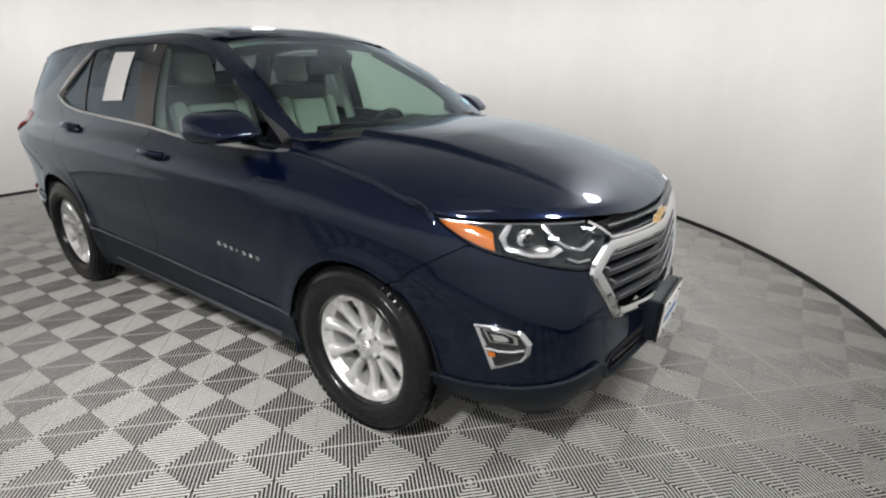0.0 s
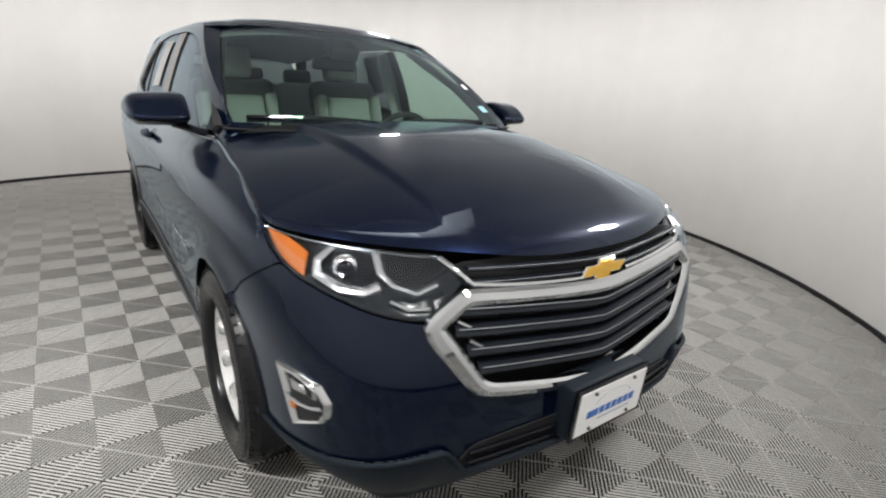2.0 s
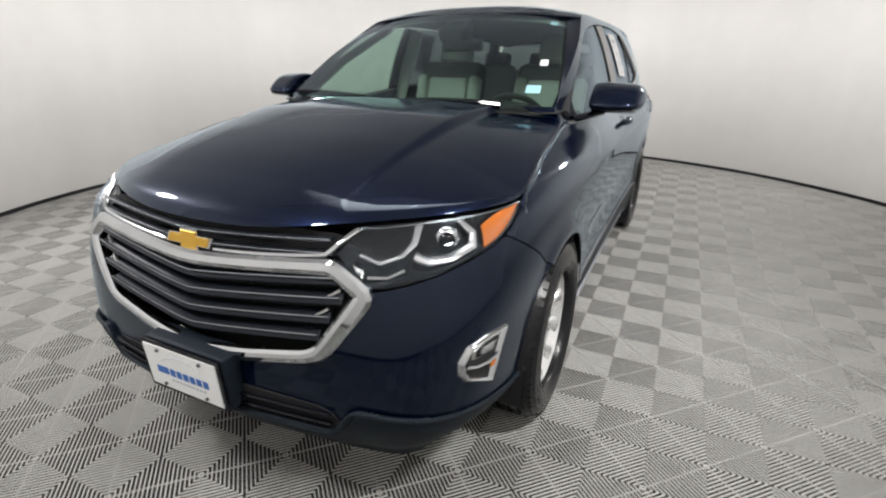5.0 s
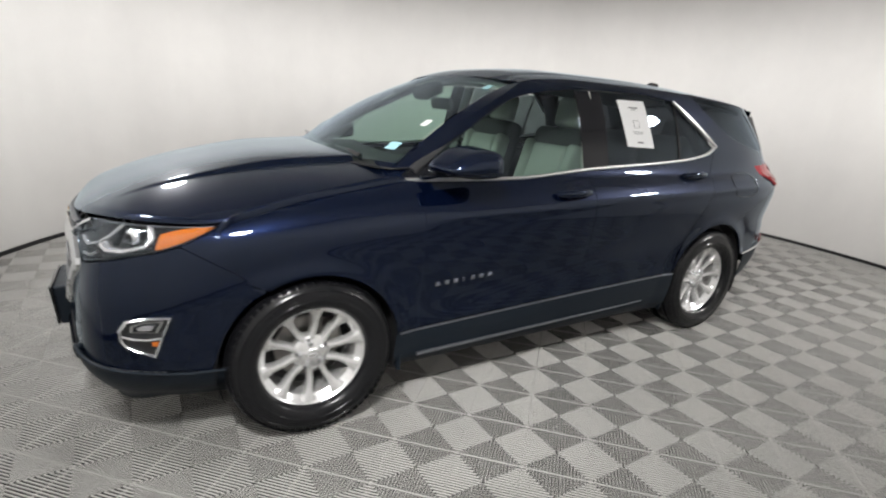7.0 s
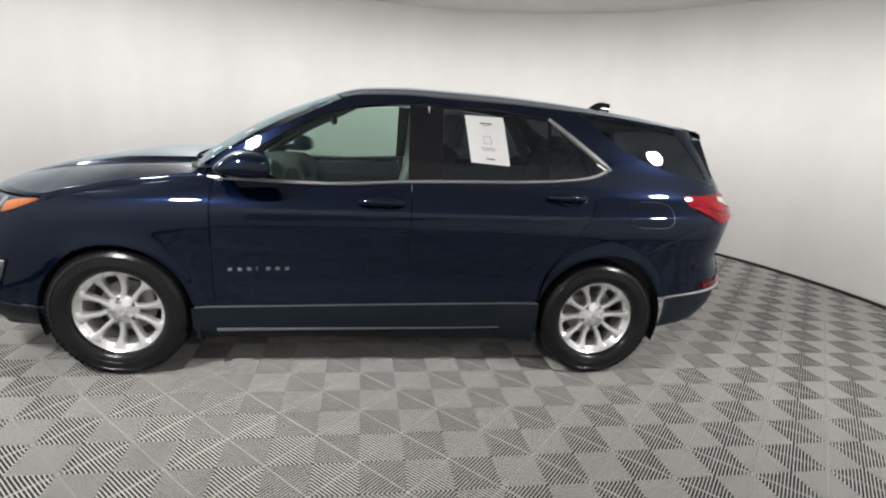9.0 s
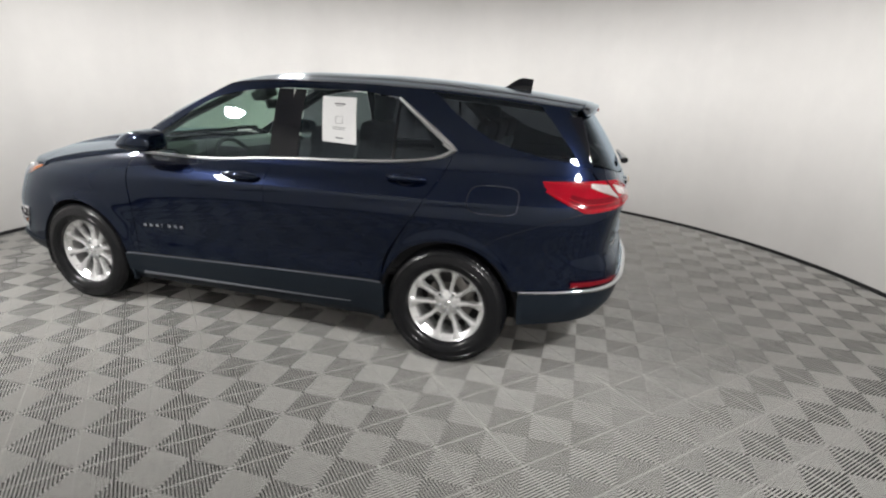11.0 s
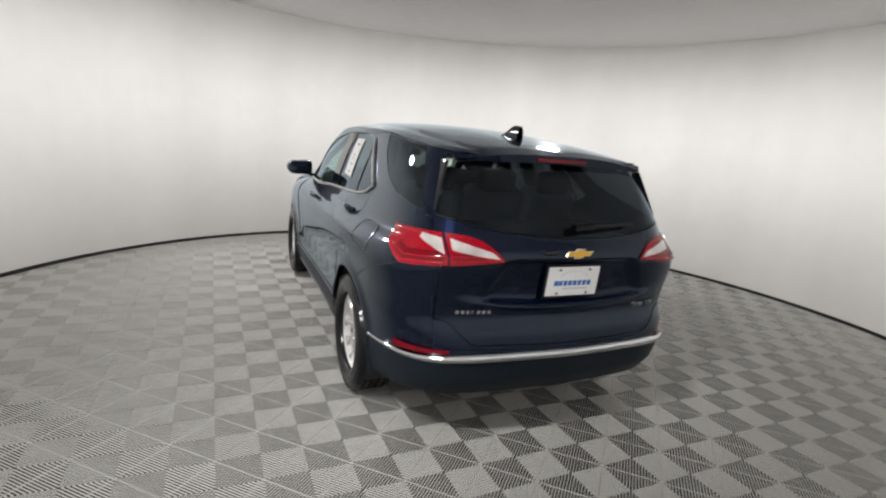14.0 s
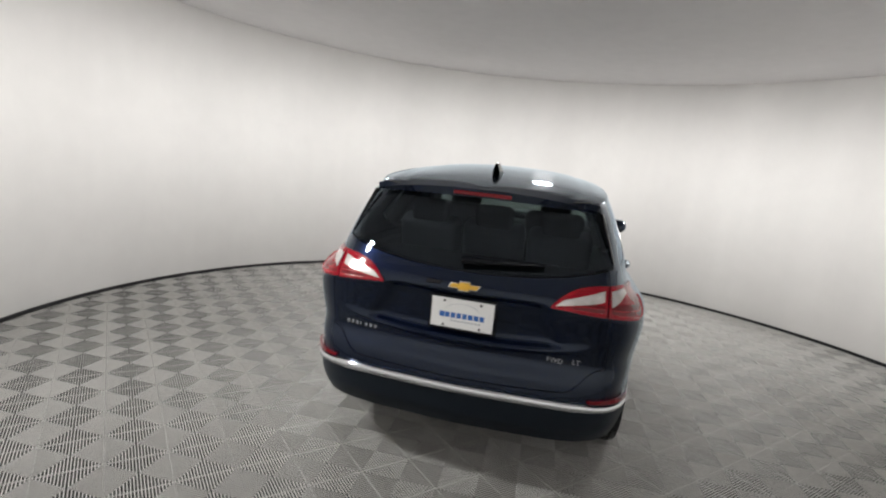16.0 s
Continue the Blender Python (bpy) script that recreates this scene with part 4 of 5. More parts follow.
for s in (1, -1):
    mir = lambda p: (p[0], p[1] * s, p[2])
    lens = sheet("headlamp", lambda u, v: tuple(lamp_at(lerp(INNER, 1, v), u, .042 * math.sin(math.pi * u) * (1 - v) ** .3 + .006)), 12, 44, LAMP_BLACK, car, "clear headlamp with amber corner marker", side=s)
    sheet("lens_cover", lambda u, v: tuple(lamp_at(lerp(INNER, 1, v), u, 0)), 12, 44, CLEAR, lens, "clear lamp cover", side=s, thick=0)
    sheet("amber_marker", lambda u, v: tuple(lamp_at(lerp(lerp(.63, .72, u), .975, v), lerp(.06, lerp(.60, .92, v), u), .008)), 6, 14, AMBER, lens, "amber side marker", side=s)
    edge = [lamp_at(t, .95, .006) for t in np.linspace(INNER, .985, 30)] + [lamp_at(.985, .5, .006)]
    mesh_ob("lamp_edge", *tube([mir(p) for p in edge], .0035, 6), DARK_CHROME, lens)
    edge = [lamp_at(t, .05, .004) for t in np.linspace(INNER, .985, 30)]
    mesh_ob("lamp_edge", *tube([mir(p) for p in edge], .0040, 6), GLOSS_BLACK, lens)
    # white chevron and lamp strip
    chev = [lamp_at(.665, .93, .014), lamp_at(.650, .50, .014), lamp_at(.60, .22, .014), lamp_at(.50, .17, .014), lamp_at(.40, .26, .014), lamp_at(.345, .42, .016)]
    mesh_ob("lamp_chevron", *tube([mir(p) for p in chev], lambda t: .011 + .012 * t, 8, flat=.6), LAMP_WHITE, lens, "bright lamp reflector")
    strip = [lamp_at(.43, .93, .014), lamp_at(.36, .62, .016), lamp_at(.27, .46, .016), lamp_at(.10, .40, .014), lamp_at(-.05, .42, .012)]
    mesh_ob("lamp_strip", *tube([mir(p) for p in strip], lambda t: .011 - .002 * t, 8, flat=.6), LAMP_WHITE, lens, "bright daytime lamp strip")
    inner = [lamp_at(.02, .16, .014), lamp_at(.16, .15, .014), lamp_at(.27, .22, .016)]
    mesh_ob("lamp_fin", *tube([mir(p) for p in inner], .005, 6), SATIN, lens)
    c = lamp_at(.535, .56, .030)
    for name, r, dep, material in (("projector_ring", .036, .026, CHROME), ("projector_lens", .029, .034, GLOSS_BLACK)):
        bm = bmesh.new()
        bmesh.ops.create_uvsphere(bm, u_segments=24, v_segments=14, radius=r, matrix=Matrix.Translation(mir(c)) @ pose(0, 0, 0, 0, 0, 30 * s) @ Matrix.Diagonal((dep / r, 1, 1, 1)))
        part(name, bm, material, lens)
    # fog lamps in bright bezels
    o = [(1.884, .634), (1.962, .636), (2.036, .622), (2.064, .580), (2.062, .540), (2.048, .516), (1.950, .468), (1.922, .54)]
    fv = [Vector((x + .004, side_y(x, z) + .004, z)) for x, z in o]
    ringed = []
    for i in range(len(fv)):
        for k in range(5):
            ringed.append(fv[i].lerp(fv[(i + 1) % len(fv)], k / 5))
    face = []
    for r in (1.0, .6, .25):
        for p in ringed:
            x, z = 1.985 + (p.x - 1.985) * r, .560 + (p.z - .560) * r
            face.append((x, s * (side_y(x, z) + .003), z))
    fog = mesh_ob("fog_lamp", face, grid_faces(3, len(ringed), s < 0, wrap=True) + [tuple(range(2 * len(ringed), 3 * len(ringed)))], DARK, car, "fog lamp in a chrome bezel")
    def fog_ring(r, out):
        ring = []
        for p in ringed:
            x, z = 1.985 + (p.x - 1.985) * r, .560 + (p.z - .560) * r
            ring.append((x, s * (side_y(x, z) + out), z))
        return ring

    band = [q for r, out in ((1.02, .0), (1.0, .012), (.93, .016), (.86, .012), (.80, -.002)) for q in fog_ring(r, out)]
    mesh_ob("fog_bezel", band, grid_faces(5, len(ringed), s < 0, wrap=True), CHROME, fog, "chrome fog lamp bezel", sharp=50)
    # upper lens in its own bright frame, a bright rung, and a dark pocket with an amber reflector below
    upper = [(1.915, .618), (1.990, .616), (2.026, .600), (2.030, .575), (1.940, .572)]
    for scale, out, high, name, material in ((1.0, .006, .004, "fog_frame", SATIN), (.80, .008, .005, "fog_pocket", GLOSS_BLACK), (.50, .011, .006, "fog_lens", LAMP_WHITE)):
        v, f = prism([(1.978 + (x - 1.978) * scale, .596 + (z - .596) * scale) for x, z in upper], high, 0, .002)
        mesh_ob(name, [(x, s * (side_y(x, z) + out + d - .004), z) for d, x, z in v], f, material, fog, "small clear fog lens" if scale == .5 else "", smooth=False)
    rung = [(x, s * (side_y(x, z) + .010), z) for x, z in ((1.928, .552), (1.975, .548), (2.02, .552), (2.052, .562))]
    mesh_ob("fog_fin", *tube(rung, .0085, 8, flat=.8), CHROME, fog)
    v, f = prism([(1.938, .540), (1.962, .538), (1.962, .522), (1.944, .520)], .004, 0, .001)
    mesh_ob("fog_marker", [(x, s * (side_y(x, z) + .008 + d), z) for d, x, z in v], f, AMBER, fog, "small amber reflector", smooth=False)

# rear bumper, trim and lamps


def rear_low(u, v, low, high, out=0.0, wide=.70):
    """v from the centre round to the wheel arch."""
    if v < .6:
        y = lerp(0, wide, v / .6)
        z = lerp(low(y), high(y), u)
        return (tail_x(y, z) - out, y, z)
    t = (v - .6) / .4
    z = lerp(lerp(low(.84), high(.84), u), lerp(.300, .502, u), t)
    x, ya = round_corner(max(z, .24), t, wide, -1.785, False)
    return (x - out * (1 - t), ya + out * t, z)


for s in (1, -1):
    sheet("rear_bumper", lambda u, v: rear_low(u, v, lambda y: .352 - .005 * (y / .8) ** 4, lambda y: chrome_line(y) - .010, .012), 16, 50, CLAD, car, "black plastic lower rear bumper", side=s)

    def upper(u, v):
        y = lerp(0, .703, v)
        z = lerp(chrome_line(y) + .004, gate_low(min(1, y / .7)) - .004, u)
        return (tail_x(y, z) - .001, y, z)

    sheet("rear_bumper_upper", upper, 6, 40, PAINT, car, side=s)
    pts = []
    for y in np.linspace(0, .69, 40):
        z = chrome_line(y)
        pts.append((tail_x(y, z) - .016, y * s, z))
    for x, y, z in CORNER_LINE[1:]:
        k = min(1.0, (x + 2.3) / .5)
        pts.append((x - .016 * (1 - k), s * (y + .008), z))
    mesh_ob("bumper_trim", *tube(pts, lambda t: .0200 - .0155 * max(0, (t - .42) / .58) ** .6, 12, flat=1.15), CHROME, car, "chrome strip across the rear bumper")
    # lower reflectors
    def reflector(u, v):
        x, y = round_corner(.59, lerp(0, .80, v), .64, -1.98, False)
        z = lerp(lerp(.592, .566, v), lerp(.606, .594, v), u)
        return (x - .008, y + .006 * v, z)

    sheet("rear_reflector", reflector, 3, 16, RED_DEEP, car, "red rear reflector", side=s, thick=.012)
    # tail lamps: outer body on the corner, inner on the tailgate

    def outer_lamp(u, v):
        if v < .55:
            t = v / .55
            x = lerp(lerp(-1.878, -1.854, u), -2.10, t)
            z = lerp(lerp(1.084, .988, t), lerp(1.134, 1.146, t), u)
            return (x, side_y(x, z) + .008 * min(1, t * 4), z)
        t = (v - .55) / .45
        z0 = lerp(.988, 1.012, t)
        z1 = lerp(1.146, 1.148, t)
        z = lerp(z0, z1, u)
        y = lerp(side_y(-2.10, z), .676, t)
        x, y = round_corner(z, 1 - t, .676, -2.10, False)
        return (x - .008 * t, y + .008 * (1 - t), z)

    lamp = sheet("tail_lamp", outer_lamp, 12, 28, RED, car, "red tail lamp with clear inner lens", side=s)

    def inner_lamp(u, v):
        y = lerp(.668, .412, v)
        z = lerp(lerp(1.012, 1.032, v), 1.042 + .106 * (1 - v ** 3), u)
        return (tail_x(y, z) - .010, y, z)

    sheet("tail_lamp_inner", inner_lamp, 10, 20, RED, lamp, "red lamp on the tailgate", side=s)
    for fn, u, v0, v1, r in ((outer_lamp, .10, .10, .95, .0055), (outer_lamp, .90, .06, .94, .0035), (outer_lamp, .28, .30, .95, .0040), (inner_lamp, .12, .04, .90, .0050), (inner_lamp, .90, .05, .75, .0030), (inner_lamp, .30, .05, .70, .0035)):
        line = [fn(u, lerp(v0, v1, k / 20)) for k in range(21)]
        mesh_ob("light_guide", *tube([(x - .002, (y + .002) * s, z) for x, y, z in line], r, 6, flat=.8), RED_GUIDE, lamp, "bright red light guide")

    def clear1(u, v):
        t = lerp(.05, .92, v)
        low, high = lerp(1.058, 1.112, v ** .8), lerp(1.124, 1.134, v)
        z = lerp(low, high, u)
        x, y = round_corner(z, t, .676, -2.10, False)
        return (x - .011 * (1 - t), y + .011 * t + .002, z)

    sheet("clear_lens", clear1, 6, 16, LAMP_PINK, lamp, "clear reversing lens", side=s)

    def clear2(u, v):
        y = lerp(.652, .432, v)
        low, high = lerp(1.082, 1.046, v ** .8), lerp(1.128, 1.066, v)
        z = lerp(low, lerp(high, low, max(0, v - .85) / .15), u)
        return (tail_x(y, z) - .013, y, z)

    sheet("clear_lens", clear2, 6, 16, LAMP_PINK, lamp, "clear reversing lens", side=s)
    # darker lower field of the outer lamp
    sheet("lamp_shade", lambda u, v: (lambda p: (p[0] - .0015, p[1] + .0015, p[2]))(outer_lamp(lerp(.16, .46, u), lerp(.34, .97, v))), 4, 24, RED_DEEP, lamp, "dark red lower field", side=s, thick=.002)
    sheet("lamp_shade", lambda u, v: (lambda p: (p[0] - .0015, p[1], p[2]))(inner_lamp(lerp(.16, .40, u), lerp(.05, .62, v))), 4, 16, RED_DEEP, lamp, "dark red lower field", side=s, thick=.002)
    seam = [side(lerp(-1.575, -2.085, t), lerp(.765, .984, t ** .75), .0006) for t in np.linspace(0, 1, 20)]
    mesh_ob("bumper_seam", *tube([(x, y * s, z) for x, y, z in seam], .0016, 5), DARK, car, "thin gap above the bumper cover")

flap = [side(-1.6085 + .1385 * math.copysign(abs(math.cos(t)) ** .55, math.cos(t)), 1.0205 + .0715 * math.copysign(abs(math.sin(t)) ** .55, math.sin(t)), .0025) for t in np.linspace(0, 2 * math.pi, 40, endpoint=False)]
mesh_ob("fuel_flap_gap", *tube(flap, .0018, 5, closed=True, up=(0, 1, 0)), DARK, car, "thin gap round the fuel flap")
# thin metal line stands in for light caught along the flap
rim = [(x - .002, y + .0012, z + .002) for x, y, z in flap[9:34]]
mesh_ob("fuel_flap_glint", *tube(rim, .0016, 6, up=(0, 1, 0)), DARK_CHROME, car, "bright edge of the fuel flap")

badge(gate_ob, .158, .050, tail_x(0, 1.073) - .002, 1.073, -1)
for k in range(7):
    y = .610 - .0262 * k
    w = .0185 if k != 3 else .006
    o = [(y, .773), (y - w * .85, .773), (y - w * .85, .791), (y, .791)]
    v, f = prism(o, .004, -.002, .0015)
    segs = [([(tail_x(a, b) - .004 - d, a, b) for d, a, b in v], f)]
    mesh_ob("badge_bar", *join(*segs), CHROME, gate_ob, "raised chrome badge bar", smooth=False)
for word, y in (("FWD", -.425), ("LT", -.545)):
    data = bpy.data.curves.new("lettering", "FONT")
    data.body, data.size, data.extrude = word, .034, .002
    tmp = new("tmp", data)
    me = bpy.data.meshes.new_from_object(tmp)
    bpy.data.objects.remove(tmp)
    me.materials.append(CHROME)
    ob = new("lettering", me)
    ob.parent = gate_ob
    ob.matrix_basis = pose(tail_x(y, .77) - .012, y, .765, 90, 0, -90 - 5)
    tagged(ob, "chrome trim lettering")
# tailgate wiper and windscreen wipers
pts = [(tail_x(lerp(.03, -.36, t), lerp(1.192, 1.215, t)) - .036, lerp(.03, -.36, t), lerp(1.192, 1.215, t)) for t in np.linspace(0, 1, 12)]
mesh_ob("rear_wiper", *tube(pts, lambda t: .026 - .013 * t, 8, flat=.8), GLOSS_BLACK, gate_ob, "black tailgate wiper")
part("gate_switch", box_bm((.016, .075, .026), (tail_x(.155, 1.073) + .002, .155, 1.073), .006), GLOSS_BLACK, gate_ob, "black switch recess beside the badge")
for y0, y1, x0, x1, z0, z1 in ((-.05, -.66, 1.035, .965, 1.168, 1.196), (.50, -.02, 1.02, 1.05, 1.180, 1.178)):
    pts = [(lerp(x0, x1, t), lerp(y0, y1, t), lerp(z0, z1, t) + .012 * math.sin(math.pi * t)) for t in np.linspace(0, 1, 14)]
    w = mesh_ob("wiper", *tube(pts, lambda t: .012 - .004 * t, 8, flat=1.1), GLOSS_BLACK, car, "black windscreen wiper")
    pts = [(p[0] - .006, p[1], p[2] - .012) for p in pts]
    mesh_ob("wiper_blade", *tube(pts, .006, 6, flat=1.6), CLAD, w)
# roof aerial


def fin(u, v):
    x = lerp(-1.47, -1.655, u)
    z = roof_mid(x) - .004
    h = .076 * math.sin(min(1, .04 + u / .72) * math.pi / 2) ** 1.2
    t = math.pi * v
    w = .034 * (1 - .35 * u)
    return (x - .012 * math.sin(t), w * math.cos(t) * (1 - .35 * math.sin(t) ** 2), z + h * math.sin(t) ** .8)


ob = sheet("roof_aerial", fin, 16, 18, GLOSS_BLACK, car, "glossy black shark fin aerial", thick=0)

# underside and cabin tub
part("underbody", box_bm((3.9, 1.10, .16), (-.02, 0, .27), .03), DARK, car, "dark underbody")
for x0, x1 in ((-.92, .93),):
    part("floor_pan", box_bm((x1 - x0, 1.62, .2), ((x0 + x1) / 2, 0, .36), .03), DARK, car)
part("engine_bay", box_bm((1.0, 1.0, .50), (1.50, 0, .68), .05), DARK, car)
part("spare_well", box_bm((.62, 1.05, .22), (-1.86, 0, .48), .06), DARK, car)


# ---------------------------------------------------------------- car: cabin
tub = part("cabin_tub", box_bm((2.95, 1.58, .06), (-.62, 0, .50), .02), INTERIOR, car, "dark cabin floor")
for s in (1, -1):
    part("door_lining", box_bm((2.9, .05, .56), (-.6, s * .775, .80), .02), INTERIOR, tub)
    mesh_ob("pillar_lining", *tube([(-.25, s * .745, 1.08), (-.27, s * .70, 1.30), (-.28, s * .615, 1.54)], .045, 8, flat=.5, up=(1, 0, 0)), HEADLINER, tub)
    mesh_ob("screen_pillar_lining", *tube([(.86, s * .735, 1.14), (.55, s * .67, 1.34), (.18, s * .565, 1.53)], .032, 8, flat=.7), INTERIOR, tub)
    mesh_ob("rear_pillar_lining", *tube([(-1.30, s * .735, 1.20), (-1.18, s * .66, 1.40), (-1.05, s * .60, 1.54)], .06, 8, flat=.5), INTERIOR, tub)
sheet("headliner", lambda u, v: (lambda x, q: (x, q * (side_y(x, roof_edge(x)) - .03), roof_mid(x) - .045 - ROOF_DROP(x) * abs(q) ** 2.6))(lerp(.24, -1.98, u), 1 - 2 * v), 30, 20, HEADLINER, tub, "pale headliner")
# dashboard, wheel, mirror


def dash(u, v):
    q = 1 - 2 * v
    prof = ((1.02, 1.105), (.86, 1.128), (.66, 1.125), (.56, 1.085), (.52, 1.00), (.56, .80), (.62, .62))
    t = u * (len(prof) - 1)
    i = min(int(t), len(prof) - 2)
    x, z = (lerp(prof[i][k], prof[i + 1][k], t - i) for k in (0, 1))
    hump = .035 * math.exp(-(((q * .75 - .37) / .2) ** 2)) * (1 if .3 < u < .7 else .3)
    return (x - .10 * abs(q) ** 3 * (1 - u), q * .755, z + hump)


sheet("dashboard", dash, 24, 36, INTERIOR, tub, "dark dashboard", thick=.01)
wheel_c = Vector((.40, .37, 1.02))
tilt = pose(*wheel_c, 0, -62, 0)
ringv = [tilt @ Vector((.185 * math.cos(t), .185 * math.sin(t), 0)) for t in np.linspace(0, 2 * math.pi, 40, endpoint=False)]
steer = mesh_ob("steering_wheel", *tube(ringv, .016, 8, closed=True, up=(1, 0, .3)), INTERIOR, tub, "dark steering wheel")
for a in (0, 90, 180):
    mesh_ob("spoke", *tube([wheel_c, tilt @ Vector((.17 * math.cos(radians(a + 90)), .17 * math.sin(radians(a + 90)), 0))], .02, 8, flat=.5), SATIN if a != 90 else INTERIOR, steer)
bm = box_bm((.05, .14, .12), wheel_c, .02, (0, 28, 0))
part("horn_pad", bm, INTERIOR, steer)
part("screen_mirror", box_bm((.03, .25, .07), (.30, 0, 1.435), .02, (0, 12, 0)), INTERIOR, tub, "rear-view mirror")
part("camera_box", box_bm((.14, .16, .07), (.40, 0, 1.505), .02, (0, 24, 0)), INTERIOR, tub, "black sensor box behind the windscreen")
part("centre_console", box_bm((1.0, .22, .22), (.05, 0, .70), .04), INTERIOR, tub)


def cushion(name, size, place, rot, material, parent, label="", bevel=.05):
    bm = box_bm(size, place, bevel, rot, 4)
    return part(name, bm, material, parent, label, sharp=70)


def seat(y):
    base = cushion("front_seat", (.50, .50, .17), (-.02, y, .73), (0, -6, 0), FABRIC, tub, "light grey cloth front seat")
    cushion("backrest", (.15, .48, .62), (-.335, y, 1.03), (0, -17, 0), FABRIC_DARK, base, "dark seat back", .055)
    cushion("back_panel", (.06, .30, .44), (-.245, y, 1.02), (0, -17, 0), FABRIC, base, "light grey seat panel", .028)
    for sgn in (1, -1):
        cushion("bolster", (.13, .075, .50), (-.265, y + sgn * .20, 1.00), (0, -17, 0), FABRIC, base, "", .03)
    cushion("head_restraint", (.10, .25, .19), (-.455, y, 1.425), (0, -12, 0), FABRIC, base, "light grey head restraint", .04)
    for sgn in (1, -1):
        mesh_ob("restraint_post", *tube([(-.44, y + sgn * .06, 1.28), (-.455, y + sgn * .06, 1.40)], .007, 6, up=(1, 0, 0)), STEEL, base)


seat(.37)
seat(-.37)
bench = cushion("rear_bench", (.50, 1.25, .18), (-.98, 0, .75), (0, -6, 0), FABRIC, tub, "light grey rear bench")
for y in (-.42, 0, .42):
    cushion("bench_back", (.16, .40, .58), (-1.32, y, 1.02), (0, -20, 0), FABRIC, bench, "light grey bench back", .05)
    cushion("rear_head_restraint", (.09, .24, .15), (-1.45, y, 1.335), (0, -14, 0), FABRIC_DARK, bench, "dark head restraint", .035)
part("load_cover", box_bm((.62, 1.30, .02), (-1.80, 0, 1.08), .006), INTERIOR, tub, "dark load area cover")

# stickers on the glass
for s in (1, -1):
    pts = [(-.483, 1.521), (-.709, 1.520), (-.752, 1.253), (-.525, 1.263)]
    fn = lambda u, v: (lambda a, b: (a, side_y(a, b) + .0015, b))(*(lerp(lerp(pts[0][k], pts[1][k], v), lerp(pts[3][k], pts[2][k], v), u) for k in (0, 1)))
    st = sheet("window_sticker", fn, 6, 6, PAPER, PARTS["rear_door", s], "white paper sheet on the window", side=s, thick=.0008)
    if s > 0:
        for u0, u1, v0, v1 in ((.14, .165, .36, .68), (.19, .20, .42, .62), (.42, .425, .40, .60), (.575, .58, .40, .60), (.42, .58, .40, .408), (.42, .58, .592, .60), (.66, .67, .30, .70), (.70, .71, .34, .66), (.88, .905, .40, .62)):
            q = [fn(u0, v0), fn(u0, v1), fn(u1, v1), fn(u1, v0)]
            mesh_ob("printed_bar", [(a, b + .0012, c) for a, b, c in q], [(0, 1, 2, 3)], INK, st, thick=.0006)
for u, v, w, h, m in ((.13, .075, .042, .032, CYAN), (.36, .060, .026, .030, PAPER), (.86, .05, .03, .03, CYAN)):
    q = [Vector(screen(u + a, v + b)) + Vector((.002, 0, .0025)) for a, b in ((-h, -w / 2), (-h, w / 2), (h, w / 2), (h, -w / 2))]
    mesh_ob("screen_sticker", q, [(0, 1, 2, 3)], m, car, "small inspection sticker on the windscreen", thick=.0008)

# ---------------------------------------------------------------- wheels
WIDE = 0.975


